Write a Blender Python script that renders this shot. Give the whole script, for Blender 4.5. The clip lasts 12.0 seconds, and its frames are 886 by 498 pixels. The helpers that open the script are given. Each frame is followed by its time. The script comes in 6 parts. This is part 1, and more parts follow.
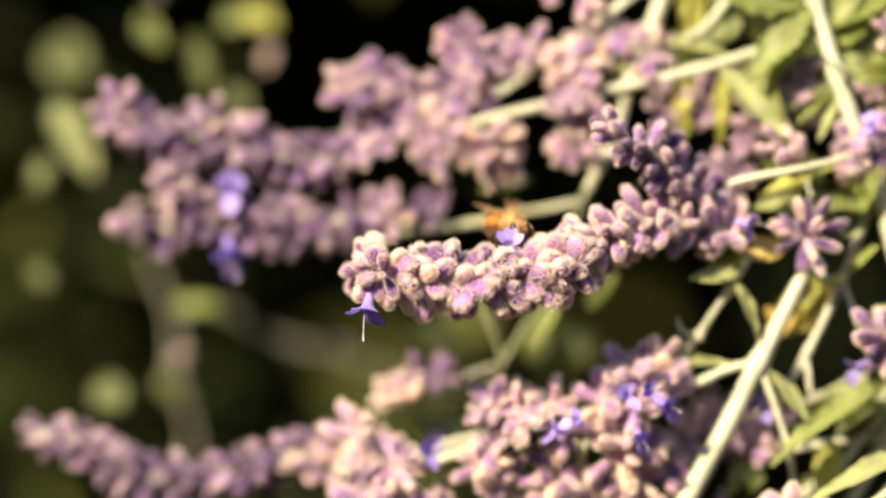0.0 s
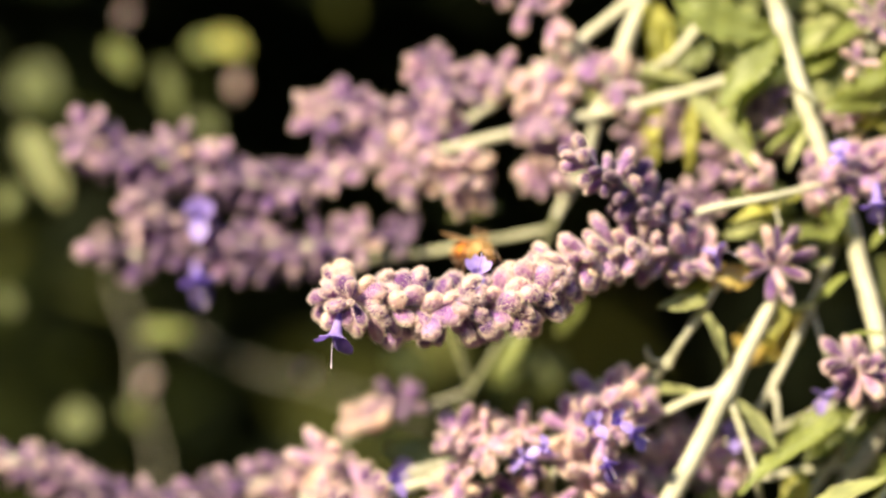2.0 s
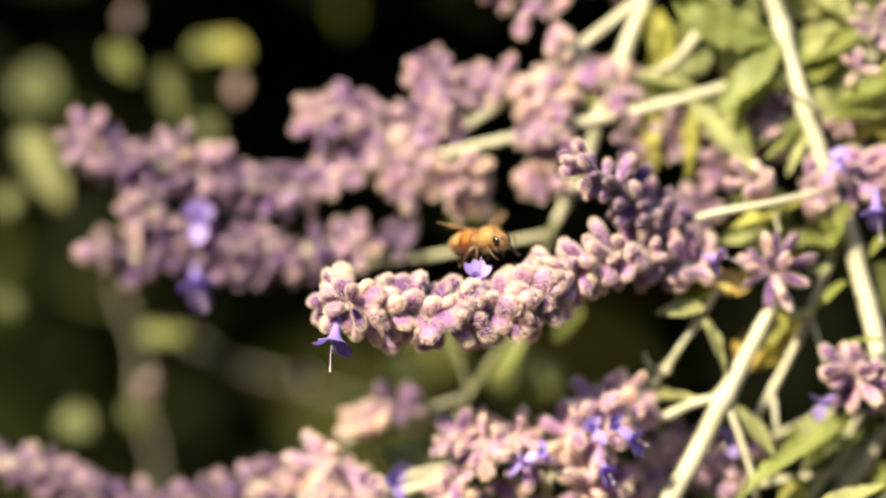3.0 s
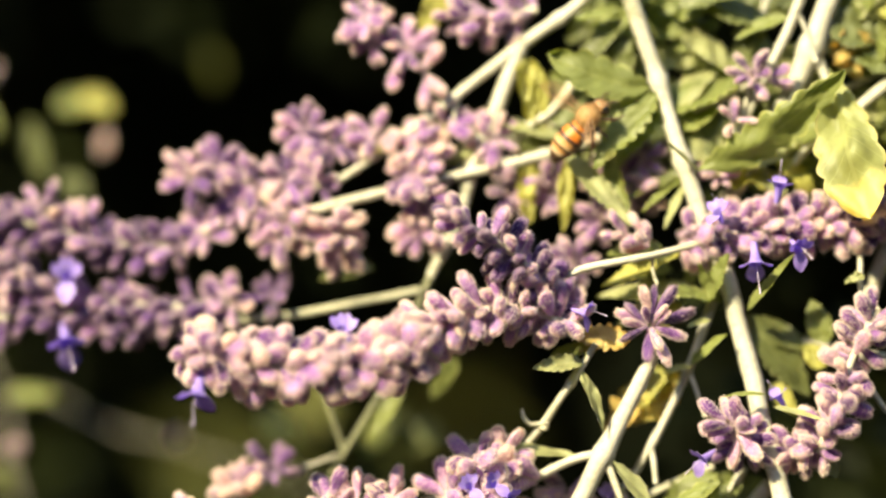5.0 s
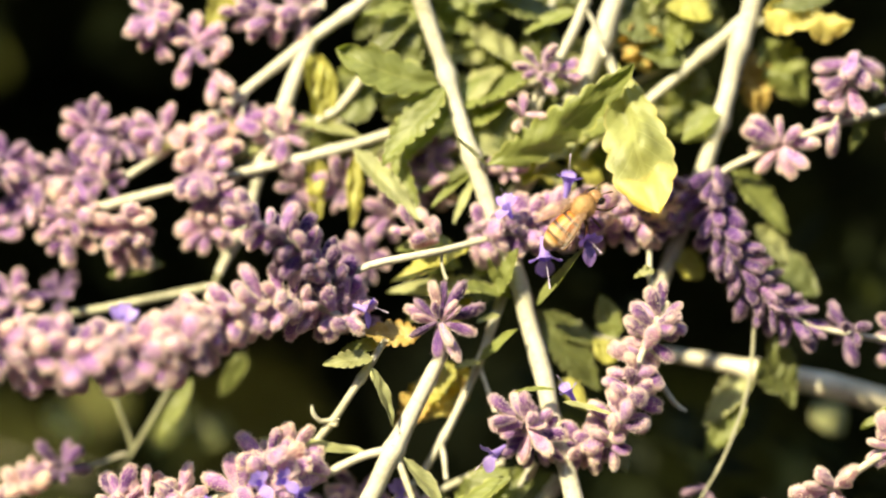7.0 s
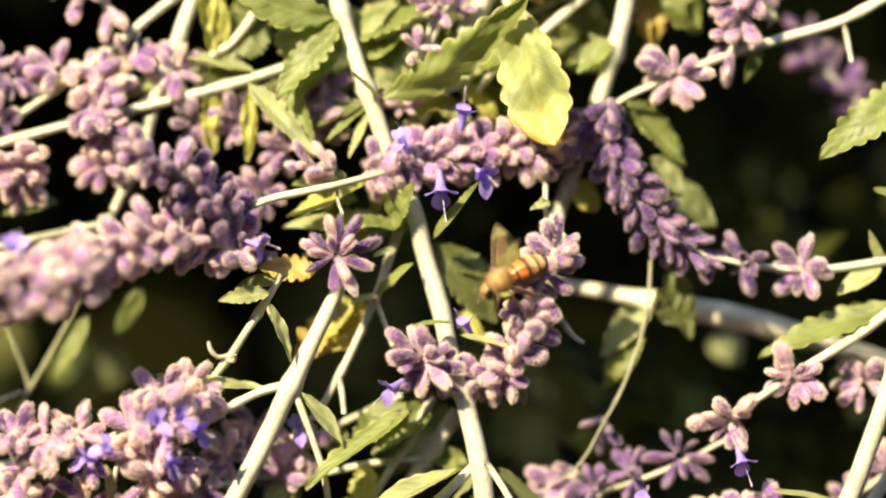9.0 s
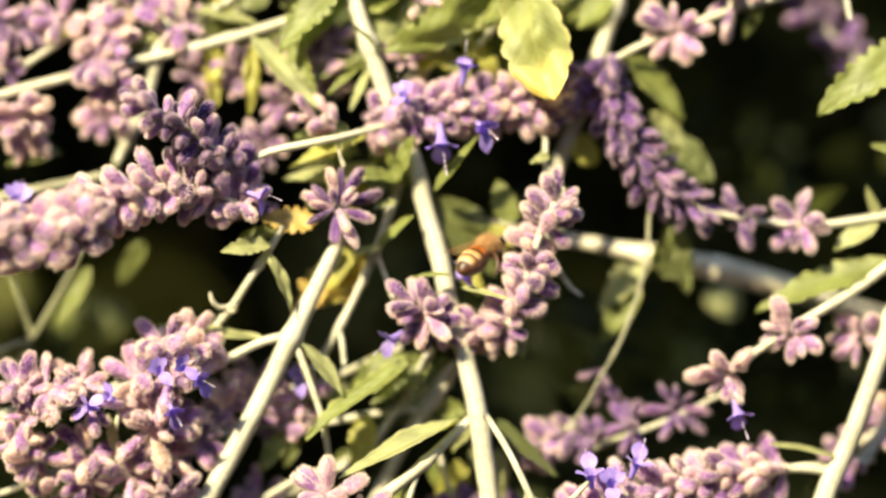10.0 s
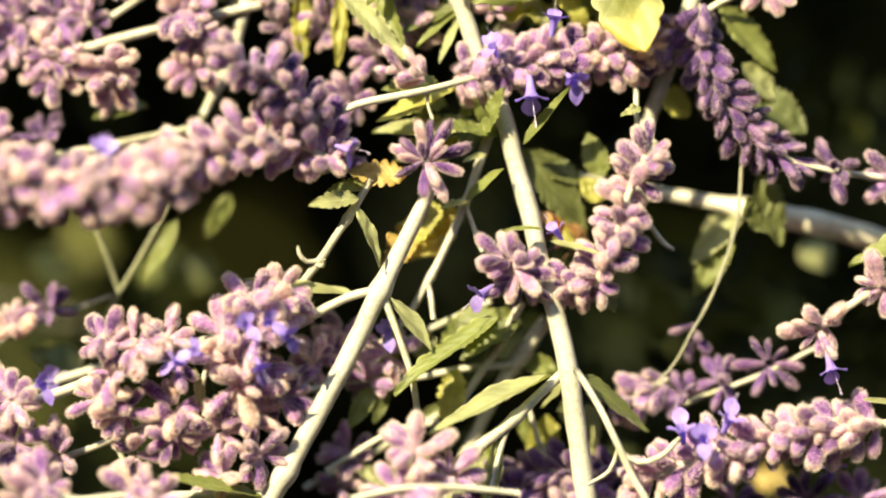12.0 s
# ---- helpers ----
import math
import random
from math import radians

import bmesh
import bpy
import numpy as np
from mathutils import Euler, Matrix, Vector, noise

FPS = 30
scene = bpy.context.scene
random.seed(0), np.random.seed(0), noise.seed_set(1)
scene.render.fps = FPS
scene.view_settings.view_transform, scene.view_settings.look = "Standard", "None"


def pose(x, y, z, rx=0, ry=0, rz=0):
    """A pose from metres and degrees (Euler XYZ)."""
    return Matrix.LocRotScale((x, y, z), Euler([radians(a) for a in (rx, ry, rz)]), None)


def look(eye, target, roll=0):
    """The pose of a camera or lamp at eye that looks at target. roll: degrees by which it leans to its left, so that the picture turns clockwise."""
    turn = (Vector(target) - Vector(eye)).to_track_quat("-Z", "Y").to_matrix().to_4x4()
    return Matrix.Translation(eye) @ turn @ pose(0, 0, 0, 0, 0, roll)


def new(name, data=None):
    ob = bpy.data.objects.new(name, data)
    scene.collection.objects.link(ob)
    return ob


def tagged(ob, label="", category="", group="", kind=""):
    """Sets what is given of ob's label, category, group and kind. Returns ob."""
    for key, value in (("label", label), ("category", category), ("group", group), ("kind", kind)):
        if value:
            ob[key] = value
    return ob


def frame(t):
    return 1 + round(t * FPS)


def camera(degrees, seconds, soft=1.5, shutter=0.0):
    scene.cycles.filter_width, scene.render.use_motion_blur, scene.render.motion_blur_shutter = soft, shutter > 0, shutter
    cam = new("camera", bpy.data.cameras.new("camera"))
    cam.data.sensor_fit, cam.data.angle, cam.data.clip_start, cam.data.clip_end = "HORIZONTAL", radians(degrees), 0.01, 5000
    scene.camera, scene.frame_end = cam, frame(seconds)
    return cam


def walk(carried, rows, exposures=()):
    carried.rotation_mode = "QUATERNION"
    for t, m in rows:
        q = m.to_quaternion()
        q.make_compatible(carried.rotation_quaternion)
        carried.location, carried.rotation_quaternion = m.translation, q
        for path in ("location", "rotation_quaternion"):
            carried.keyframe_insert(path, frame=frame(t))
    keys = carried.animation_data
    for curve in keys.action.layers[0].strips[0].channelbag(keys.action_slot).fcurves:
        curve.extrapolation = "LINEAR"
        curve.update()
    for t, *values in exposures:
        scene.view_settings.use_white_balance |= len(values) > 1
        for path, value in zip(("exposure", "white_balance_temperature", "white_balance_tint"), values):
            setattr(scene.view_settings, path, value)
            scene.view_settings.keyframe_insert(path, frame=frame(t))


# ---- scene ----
# A clump of Russian sage in low warm sun, with one honey bee that works from spike to spike.
# Plant space is in millimetres: u to the right, v up, d towards the camera, from the point CENTRE.
CENTRE = Vector((0.0, 0.0, 0.62))
TILT = 10.0
RIGHT = Vector((1, 0, 0))
AHEAD = Vector((0, math.cos(radians(TILT)), -math.sin(radians(TILT))))
ABOVE = Vector((0, math.sin(radians(TILT)), math.cos(radians(TILT))))
EYE = CENTRE - AHEAD
TURN = Matrix((RIGHT, ABOVE, -AHEAD)).transposed()


def at(p):
    """A point of plant space in the world. The clump is shallow: what lies behind the middle stems crowds close to them."""
    d = p[2]
    if d > 8:
        d = 8 + (d - 8) * 1.3
    elif d < -8:
        d = -8 + (d + 8) * 0.28 if d > -38 else -16.4 + (d + 38) * 1.0
    k = (1000 - d) / (1000 - p[2])
    return CENTRE + (RIGHT * p[0] * k + ABOVE * p[1] * k - AHEAD * d) * 0.001


def way(v):
    """A direction of plant space in the world, of length one."""
    return (RIGHT * v[0] + ABOVE * v[1] - AHEAD * v[2]).normalized()


def aim(yaw, pitch, roll, reach):
    """The camera turned on its stand; reach: millimetres from it to the plant."""
    m = TURN.to_4x4() @ pose(0, 0, 0, 0, -yaw, 0) @ pose(0, 0, 0, pitch) @ pose(0, 0, 0, 0, 0, roll)
    return Matrix.Translation(EYE - m.to_3x3() @ Vector((0, 0, (1000 - reach) * 0.001))) @ m


cam = camera(10.0, 12.0, soft=2.0)
cam.data.dof.use_dof = True
cam.data.dof.focus_distance = 0.992
cam.data.dof.aperture_fstop = 2.7
walk(cam, [
    (0.0, aim(-4.202, -0.975, 0.22, 1019.8)),
    (0.5, aim(-4.171, -0.885, 0.79, 1019.8)),
    (1.0, aim(-4.104, -0.878, 0.77, 1012.0)),
    (1.5, aim(-4.016, -0.809, 0.78, 996.2)),
    (2.0, aim(-3.839, -0.657, 0.42, 1019.0)),
    (2.5, aim(-3.815, -0.668, 0.68, 1019.3)),
    (2.7, aim(-3.849, -0.636, 0.77, 1019.8)),
    (4.3, aim(-3.255, -0.551, 0.44, 1019.8)),
    (4.5, aim(-2.887, -0.468, 0.41, 1019.0)),
    (5.0, aim(-2.390, 0.041, 0.28, 1003.0)),
    (5.5, aim(-1.807, 0.441, 0.03, 994.7)),
    (6.0, aim(-0.794, 0.208, 0.03, 996.1)),
    (6.5, aim(-0.296, 0.134, 0.02, 997.8)),
    (7.0, aim(-0.000, -0.000, 0.00, 1000.0)),
    (8.8, aim(0.980, -0.490, -0.50, 998.3)),
    (9.0, aim(1.171, -0.755, -0.61, 998.0)),
    (9.5, aim(1.505, -1.015, -0.39, 1008.7)),
    (10.0, aim(1.165, -1.292, -0.23, 1005.9)),
    (10.5, aim(1.303, -1.779, -0.34, 992.3)),
    (11.0, aim(0.899, -1.837, -0.58, 992.7)),
    (11.5, aim(0.268, -1.896, -0.32, 995.6)),
    (12.0, aim(0.150, -1.811, -0.32, 996.0)),
], [(0.0, 1.76, 7250, 0), (12.0, 1.76, 7250, 0)])

# ---- light ----
SUN_FROM = way((-0.46, 0.56, 0.67))
world = bpy.data.worlds.new("world")
scene.world = world
world.use_nodes = True
sky = world.node_tree.nodes.new("ShaderNodeTexSky")
sky.sky_type = 'NISHITA'
sky.sun_disc = False
sky.sun_elevation = math.asin(SUN_FROM.z)
sky.sun_rotation = math.atan2(SUN_FROM.x, SUN_FROM.y)
world.node_tree.links.new(sky.outputs[0], world.node_tree.nodes["Background"].inputs[0])
world.node_tree.nodes["Background"].inputs[1].default_value = 0.15
sun = new("sun", bpy.data.lights.new("sun", 'SUN'))
sun.data.energy = 4.2
sun.data.angle = radians(0.5)
sun.data.color = (1.0, 0.87, 0.61)
sun.matrix_world = look(SUN_FROM * 5, (0, 0, 0))


# ---- materials ----
def material(name, rough=0.7, sheen=0.0):
    m = bpy.data.materials.new(name)
    m.use_nodes = True
    t = m.node_tree
    b = t.nodes["Principled BSDF"]
    b.inputs["Roughness"].default_value = rough
    b.inputs["Sheen Weight"].default_value = sheen
    b.inputs["Sheen Roughness"].default_value = 0.28
    b.inputs["Sheen Tint"].default_value = (1.0, 0.93, 0.94, 1)
    return m, t, b


def node(t, kind, values=(), **props):
    n = t.nodes.new(kind)
    for k, v in props.items():
        setattr(n, k, v)
    for k, v in values:
        n.inputs[k].default_value = v
    return n


def ramp(t, source, stops):
    r = t.nodes.new("ShaderNodeValToRGB")
    while len(r.color_ramp.elements) < len(stops):
        r.color_ramp.elements.new(0.5)
    for e, (p, c) in zip(r.color_ramp.elements, stops):
        e.position, e.color = p, (*c, 1)
    t.links.new(source, r.inputs[0])
    return r.outputs[0]


def mixed(t, fac, a, b, blend='MIX'):
    n = node(t, "ShaderNodeMix", data_type='RGBA', blend_type=blend)
    for value, k in ((fac, 0), (a, 6), (b, 7)):
        if hasattr(value, "is_output"):
            t.links.new(value, n.inputs[k])
        else:
            n.inputs[k].default_value = value if k == 0 else (*value, 1)
    return n.outputs[2]


def noise_of(t, scale, detail=3.0, coord="Object", rough=0.55):
    c = t.nodes.new("ShaderNodeTexCoord")
    n = node(t, "ShaderNodeTexNoise", (("Scale", scale), ("Detail", detail), ("Roughness", rough)))
    t.links.new(c.outputs[coord], n.inputs[0])
    return n.outputs[0]


def bumped(t, b, height, strength, distance):
    n = node(t, "ShaderNodeBump", (("Strength", strength), ("Distance", distance)))
    t.links.new(height, n.inputs["Height"])
    t.links.new(n.outputs[0], b.inputs["Normal"])


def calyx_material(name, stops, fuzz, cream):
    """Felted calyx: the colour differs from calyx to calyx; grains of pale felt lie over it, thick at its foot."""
    m, t, b = material(name, 0.75, 0.4)
    info = t.nodes.new("ShaderNodeObjectInfo")
    own = ramp(t, info.outputs["Random"], stops)
    patch = noise_of(t, 2.6, 3)
    fine = noise_of(t, 13, 4, rough=0.7)
    own = mixed(t, 1.0, own, ramp(t, patch, [(0.3, (0.55, 0.5, 0.62)), (0.65, (1.25, 1.2, 1.15))]), 'MULTIPLY')
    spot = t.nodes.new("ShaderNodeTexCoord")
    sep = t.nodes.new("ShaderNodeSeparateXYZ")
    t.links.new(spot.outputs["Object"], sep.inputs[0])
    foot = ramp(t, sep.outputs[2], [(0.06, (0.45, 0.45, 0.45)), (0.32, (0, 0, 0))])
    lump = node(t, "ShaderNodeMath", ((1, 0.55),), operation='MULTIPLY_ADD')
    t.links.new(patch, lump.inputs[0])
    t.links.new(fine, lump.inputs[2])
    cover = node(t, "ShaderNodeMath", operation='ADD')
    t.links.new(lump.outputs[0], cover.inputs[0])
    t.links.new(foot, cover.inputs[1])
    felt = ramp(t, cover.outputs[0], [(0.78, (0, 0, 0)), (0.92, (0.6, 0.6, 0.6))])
    # lips and edges turn cream round a violet face, further in on some calyxes than on others
    cream_span = ramp(t, info.outputs["Random"], [(0.0, (0.28, 0.28, 0.28)), (0.45, (0.10, 0.10, 0.10)), (0.62, (0.36, 0.36, 0.36)), (0.85, (0.14, 0.14, 0.14)), (1.0, (0.55, 0.55, 0.55))])
    away = node(t, "ShaderNodeVectorMath", ((1, (0, 0, 0.42)),), operation='SUBTRACT')
    t.links.new(spot.outputs["Object"], away.inputs[0])
    squash = node(t, "ShaderNodeVectorMath", ((1, (1.0, 0.15, 0.5)),), operation='MULTIPLY')
    t.links.new(away.outputs[0], squash.inputs[0])
    far = node(t, "ShaderNodeVectorMath", operation='LENGTH')
    t.links.new(squash.outputs[0], far.inputs[0])
    rim_reach = node(t, "ShaderNodeMath", ((1, 0.10),), operation='MULTIPLY_ADD')
    t.links.new(patch, rim_reach.inputs[0])
    t.links.new(far.outputs["Value"], rim_reach.inputs[2])
    edge = node(t, "ShaderNodeMath", ((1, 0.18),), operation='MULTIPLY_ADD')
    t.links.new(cream_span, edge.inputs[0])
    t.links.new(rim_reach.outputs[0], edge.inputs[2])
    lips = ramp(t, edge.outputs[0], [(0.335, (0, 0, 0)), (0.42, (0.8, 0.8, 0.8))])
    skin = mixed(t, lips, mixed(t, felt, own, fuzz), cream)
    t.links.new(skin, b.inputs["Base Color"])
    bumped(t, b, fine, 0.8, 0.0005)
    lit = t.nodes.new("ShaderNodeBsdfTranslucent")
    t.links.new(mixed(t, 1.0, skin, (1.1, 0.9, 1.1), 'MULTIPLY'), lit.inputs[0])
    both = node(t, "ShaderNodeMixShader", ((0, 0.35),))
    t.links.new(b.outputs[0], both.inputs[1])
    t.links.new(lit.outputs[0], both.inputs[2])
    t.links.new(both.outputs[0], t.nodes["Material Output"].inputs[0])
    return m


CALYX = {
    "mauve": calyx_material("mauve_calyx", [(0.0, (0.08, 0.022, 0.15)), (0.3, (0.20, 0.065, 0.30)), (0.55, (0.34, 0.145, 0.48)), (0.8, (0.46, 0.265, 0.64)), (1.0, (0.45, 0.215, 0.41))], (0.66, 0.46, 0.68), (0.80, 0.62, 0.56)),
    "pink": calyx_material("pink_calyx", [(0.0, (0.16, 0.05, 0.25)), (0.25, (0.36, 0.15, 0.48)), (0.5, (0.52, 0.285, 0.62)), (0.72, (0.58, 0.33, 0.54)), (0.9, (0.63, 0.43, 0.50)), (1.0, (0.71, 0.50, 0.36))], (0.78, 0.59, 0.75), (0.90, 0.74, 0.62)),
    # Dark violet, with the shade on rear and arching spikes painted into it.
    "dusky": calyx_material("dusky_shade_calyx", [(0.0, (0.05, 0.014, 0.11)), (0.5, (0.115, 0.04, 0.21)), (0.85, (0.20, 0.09, 0.34)), (1.0, (0.27, 0.12, 0.31))], (0.40, 0.26, 0.45), (0.44, 0.31, 0.37)),
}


def plain(name, colour, rough=0.6, vary=0.25, scale=300.0, sheen=0.0, bump=0.3, clear=0.0):
    m, t, b = material(name, rough, sheen)
    n = noise_of(t, scale)
    lo, hi = [c * (1 - vary) for c in colour], [min(1, c * (1 + vary)) for c in colour]
    t.links.new(ramp(t, n, [(0.3, lo), (0.7, hi)]), b.inputs["Base Color"])
    bumped(t, b, n, bump, 0.0003)
    if clear:
        lit = node(t, "ShaderNodeBsdfTranslucent", ((0, (*colour, 1)),))
        both = node(t, "ShaderNodeMixShader", ((0, clear),))
        t.links.new(b.outputs[0], both.inputs[1])
        t.links.new(lit.outputs[0], both.inputs[2])
        t.links.new(both.outputs[0], t.nodes["Material Output"].inputs[0])
    return m


# The dusky hair is dimmed as well, to paint shade on those spikes.
FELT = {"pink": plain("pink_hair", (0.90, 0.77, 0.71), 0.6, 0.05, clear=0.5), "mauve": plain("mauve_hair", (0.85, 0.70, 0.71), 0.6, 0.05, clear=0.5), "dusky": plain("dusky_shade_hair", (0.48, 0.36, 0.44), 0.6, 0.05, clear=0.5)}


def stem_material():
    """Chalky white bloom over a grey-green stem, scuffed in places."""
    m, t, b = material("chalky_stem", 0.65, 0.2)
    big = noise_of(t, 90, 4)
    small = noise_of(t, 900, 3)
    bloom = ramp(t, big, [(0.28, (0.28, 0.27, 0.18)), (0.42, (0.40, 0.38, 0.31)), (0.75, (0.49, 0.465, 0.405))])
    speck = ramp(t, small, [(0.28, (0.62, 0.6, 0.5)), (0.5, (1, 1, 1))])
    t.links.new(mixed(t, 0.7, bloom, speck, 'MULTIPLY'), b.inputs["Base Color"])
    bumped(t, b, small, 0.4, 0.0002)
    return m


STEM = stem_material()


def leaf_material(name, upper, vein, edge, through_colour, glow=0.35, tip=None):
    """A thin leaf with paler veins and a parched rim, painted as a lit edge on green ones; part of the light goes
    through it.
    """
    m, t, b = material(name, 0.5, 0.15)
    uv = node(t, "ShaderNodeUVMap")
    sep = t.nodes.new("ShaderNodeSeparateXYZ")
    t.links.new(uv.outputs[0], sep.inputs[0])

    def math_of(op, a, c):
        n = node(t, "ShaderNodeMath", operation=op)
        for k, value in ((0, a), (1, c)):
            if hasattr(value, "is_output"):
                t.links.new(value, n.inputs[k])
            else:
                n.inputs[k].default_value = value
        return n.outputs[0]

    across = math_of('ABSOLUTE', math_of('SUBTRACT', sep.outputs[0], 0.5), 0)
    side = math_of('FRACT', math_of('SUBTRACT', math_of('MULTIPLY', sep.outputs[1], 9), math_of('MULTIPLY', across, 4.5)), 0)
    side = math_of('ABSOLUTE', math_of('SUBTRACT', side, 0.5), 0)
    veins = math_of('MAXIMUM', math_of('LESS_THAN', across, 0.028), math_of('GREATER_THAN', side, 0.46))
    rim = ramp(t, across, [(0.44, (0, 0, 0)), (0.5, (0.8, 0.8, 0.8))])
    blot = noise_of(t, 160, 4)
    fine = noise_of(t, 1500, 2)
    dark = [c * 0.6 for c in upper]
    base = ramp(t, blot, [(0.3, dark), (0.65, upper)])
    if tip:
        reach = math_of('ADD', sep.outputs[1], math_of('MULTIPLY', blot, 0.35))
        base = mixed(t, ramp(t, reach, [(0.92, (0, 0, 0)), (1.0, (1, 1, 1))]), base, tip)
    base = mixed(t, math_of('MULTIPLY', veins, 0.22), base, vein)
    base = mixed(t, rim, base, edge)
    t.links.new(base, b.inputs["Base Color"])
    height = math_of('ADD', math_of('MULTIPLY', side, -1.0), math_of('MULTIPLY', fine, 0.5))
    bumped(t, b, height, 0.28, 0.0006)
    trans = t.nodes.new("ShaderNodeBsdfTranslucent")
    tint = mixed(t, 1.0, base, through_colour, 'MULTIPLY')
    t.links.new(tint, trans.inputs[0])
    both = node(t, "ShaderNodeMixShader", ((0, glow),))
    t.links.new(b.outputs[0], both.inputs[1])
    t.links.new(trans.outputs[0], both.inputs[2])
    t.links.new(both.outputs[0], t.nodes["Material Output"].inputs[0])
    return m


LEAF = {
    "green": leaf_material("grey_green_leaf", (0.21, 0.235, 0.072), (0.40, 0.42, 0.17), (0.46, 0.46, 0.17), (1.3, 1.45, 0.5), 0.4),
    "pale": leaf_material("pale_leaf", (0.33, 0.34, 0.16), (0.52, 0.51, 0.29), (0.6, 0.56, 0.32), (1.2, 1.25, 0.5)),
    # The green leaf again with shade painted in, for leaves deep behind the stems.
    "dark": leaf_material("shade_toned_leaf", (0.12, 0.135, 0.045), (0.24, 0.26, 0.10), (0.2, 0.2, 0.08), (1.4, 1.5, 0.5), 0.25),
    "yellow": leaf_material("yellow_leaf", (0.70, 0.62, 0.22), (0.74, 0.68, 0.32), (0.70, 0.52, 0.16), (1.3, 1.2, 0.6), 0.45),
    "fading": leaf_material("fading_leaf", (0.37, 0.39, 0.145), (0.52, 0.53, 0.26), (0.62, 0.54, 0.22), (1.3, 1.25, 0.6), 0.45, (0.72, 0.61, 0.23)),
    "lime": leaf_material("lime_leaf", (0.47, 0.45, 0.12), (0.58, 0.55, 0.2), (0.5, 0.42, 0.1), (1.3, 1.3, 0.6), 0.45),
    "orange": leaf_material("dry_orange_leaf", (0.54, 0.39, 0.12), (0.64, 0.52, 0.25), (0.40, 0.18, 0.05), (1.4, 1.1, 0.5), 0.4),
}


def petal_material():
    m, t, b = material("violet_petal", 0.5, 0.2)
    n = noise_of(t, 500, 3)
    t.links.new(ramp(t, n, [(0.3, (0.27, 0.18, 0.62)), (0.7, (0.44, 0.33, 0.78))]), b.inputs["Base Color"])
    trans = node(t, "ShaderNodeBsdfTranslucent", ((0, (0.25, 0.15, 0.8, 1)),))
    both = node(t, "ShaderNodeMixShader", ((0, 0.35),))
    t.links.new(b.outputs[0], both.inputs[1])
    t.links.new(trans.outputs[0], both.inputs[2])
    t.links.new(both.outputs[0], t.nodes["Material Output"].inputs[0])
    return m


PETAL = petal_material()
STYLE = plain("pale_violet_style", (0.55, 0.46, 0.66), 0.5, 0.1)
SOIL = plain("dark_soil", (0.03, 0.024, 0.016), 0.95, 0.5, 40.0)
# Two darker stem colours that paint shade onto twigs in dim light.
GREY = plain("dimmed_stem", (0.30, 0.29, 0.21), 0.75, 0.35, 160.0)
TWIG = plain("shade_dimmed_twig", (0.19, 0.19, 0.115), 0.75, 0.35, 160.0)
BARK = plain("grey_bark", (0.62, 0.57, 0.47), 0.85, 0.35, 120.0)


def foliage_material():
    m, t, b = material("shade_painted_foliage", 0.7)
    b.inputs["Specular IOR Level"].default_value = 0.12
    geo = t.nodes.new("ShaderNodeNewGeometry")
    # Deep shade is painted in as near-black; the few bright leaves stand for sunlit ones.
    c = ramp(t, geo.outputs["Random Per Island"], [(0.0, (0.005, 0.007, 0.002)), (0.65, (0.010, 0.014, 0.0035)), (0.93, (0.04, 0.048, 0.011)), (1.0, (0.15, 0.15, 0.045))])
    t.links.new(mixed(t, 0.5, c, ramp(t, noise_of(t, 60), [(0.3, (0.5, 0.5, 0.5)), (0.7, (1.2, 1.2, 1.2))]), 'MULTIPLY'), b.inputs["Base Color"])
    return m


FOLIAGE = foliage_material()


# ---- builders ----
def mesh_of(name, verts, faces, mats, which=None, smooth=True, uvs=None):
    me = bpy.data.meshes.new(name)
    me.from_pydata([tuple(v) for v in verts], [], faces)
    for m in mats:
        me.materials.append(m)
    if which:
        me.polygons.foreach_set("material_index", which)
    if smooth:
        me.polygons.foreach_set("use_smooth", [True] * len(faces))
    if uvs:
        layer = me.uv_layers.new(name="UVMap")
        flat = []
        for p in me.polygons:
            for k in p.vertices:
                flat.extend(uvs[k])
        layer.data.foreach_set("uv", flat)
    me.update()
    return me


def thing(name, base, label, category, group=""):
    ob = new(name)
    ob.empty_display_size = 0.005
    ob.location = at(base)
    return tagged(ob, label, category, group)


def piece(name, me, parent, m=None, label=""):
    """A mesh as a part; m is its pose in the world, none for a mesh built in world space."""
    ob = new(name, me)
    ob.parent = parent
    ob.matrix_basis = Matrix.Translation(-Vector(parent["base"])) @ (m or Matrix.Identity(4))
    if label:
        tagged(ob, label)
    return ob


def start(name, base, label, category, group=""):
    ob = thing(name, base, label, category, group)
    ob["base"] = tuple(ob.location)
    return ob


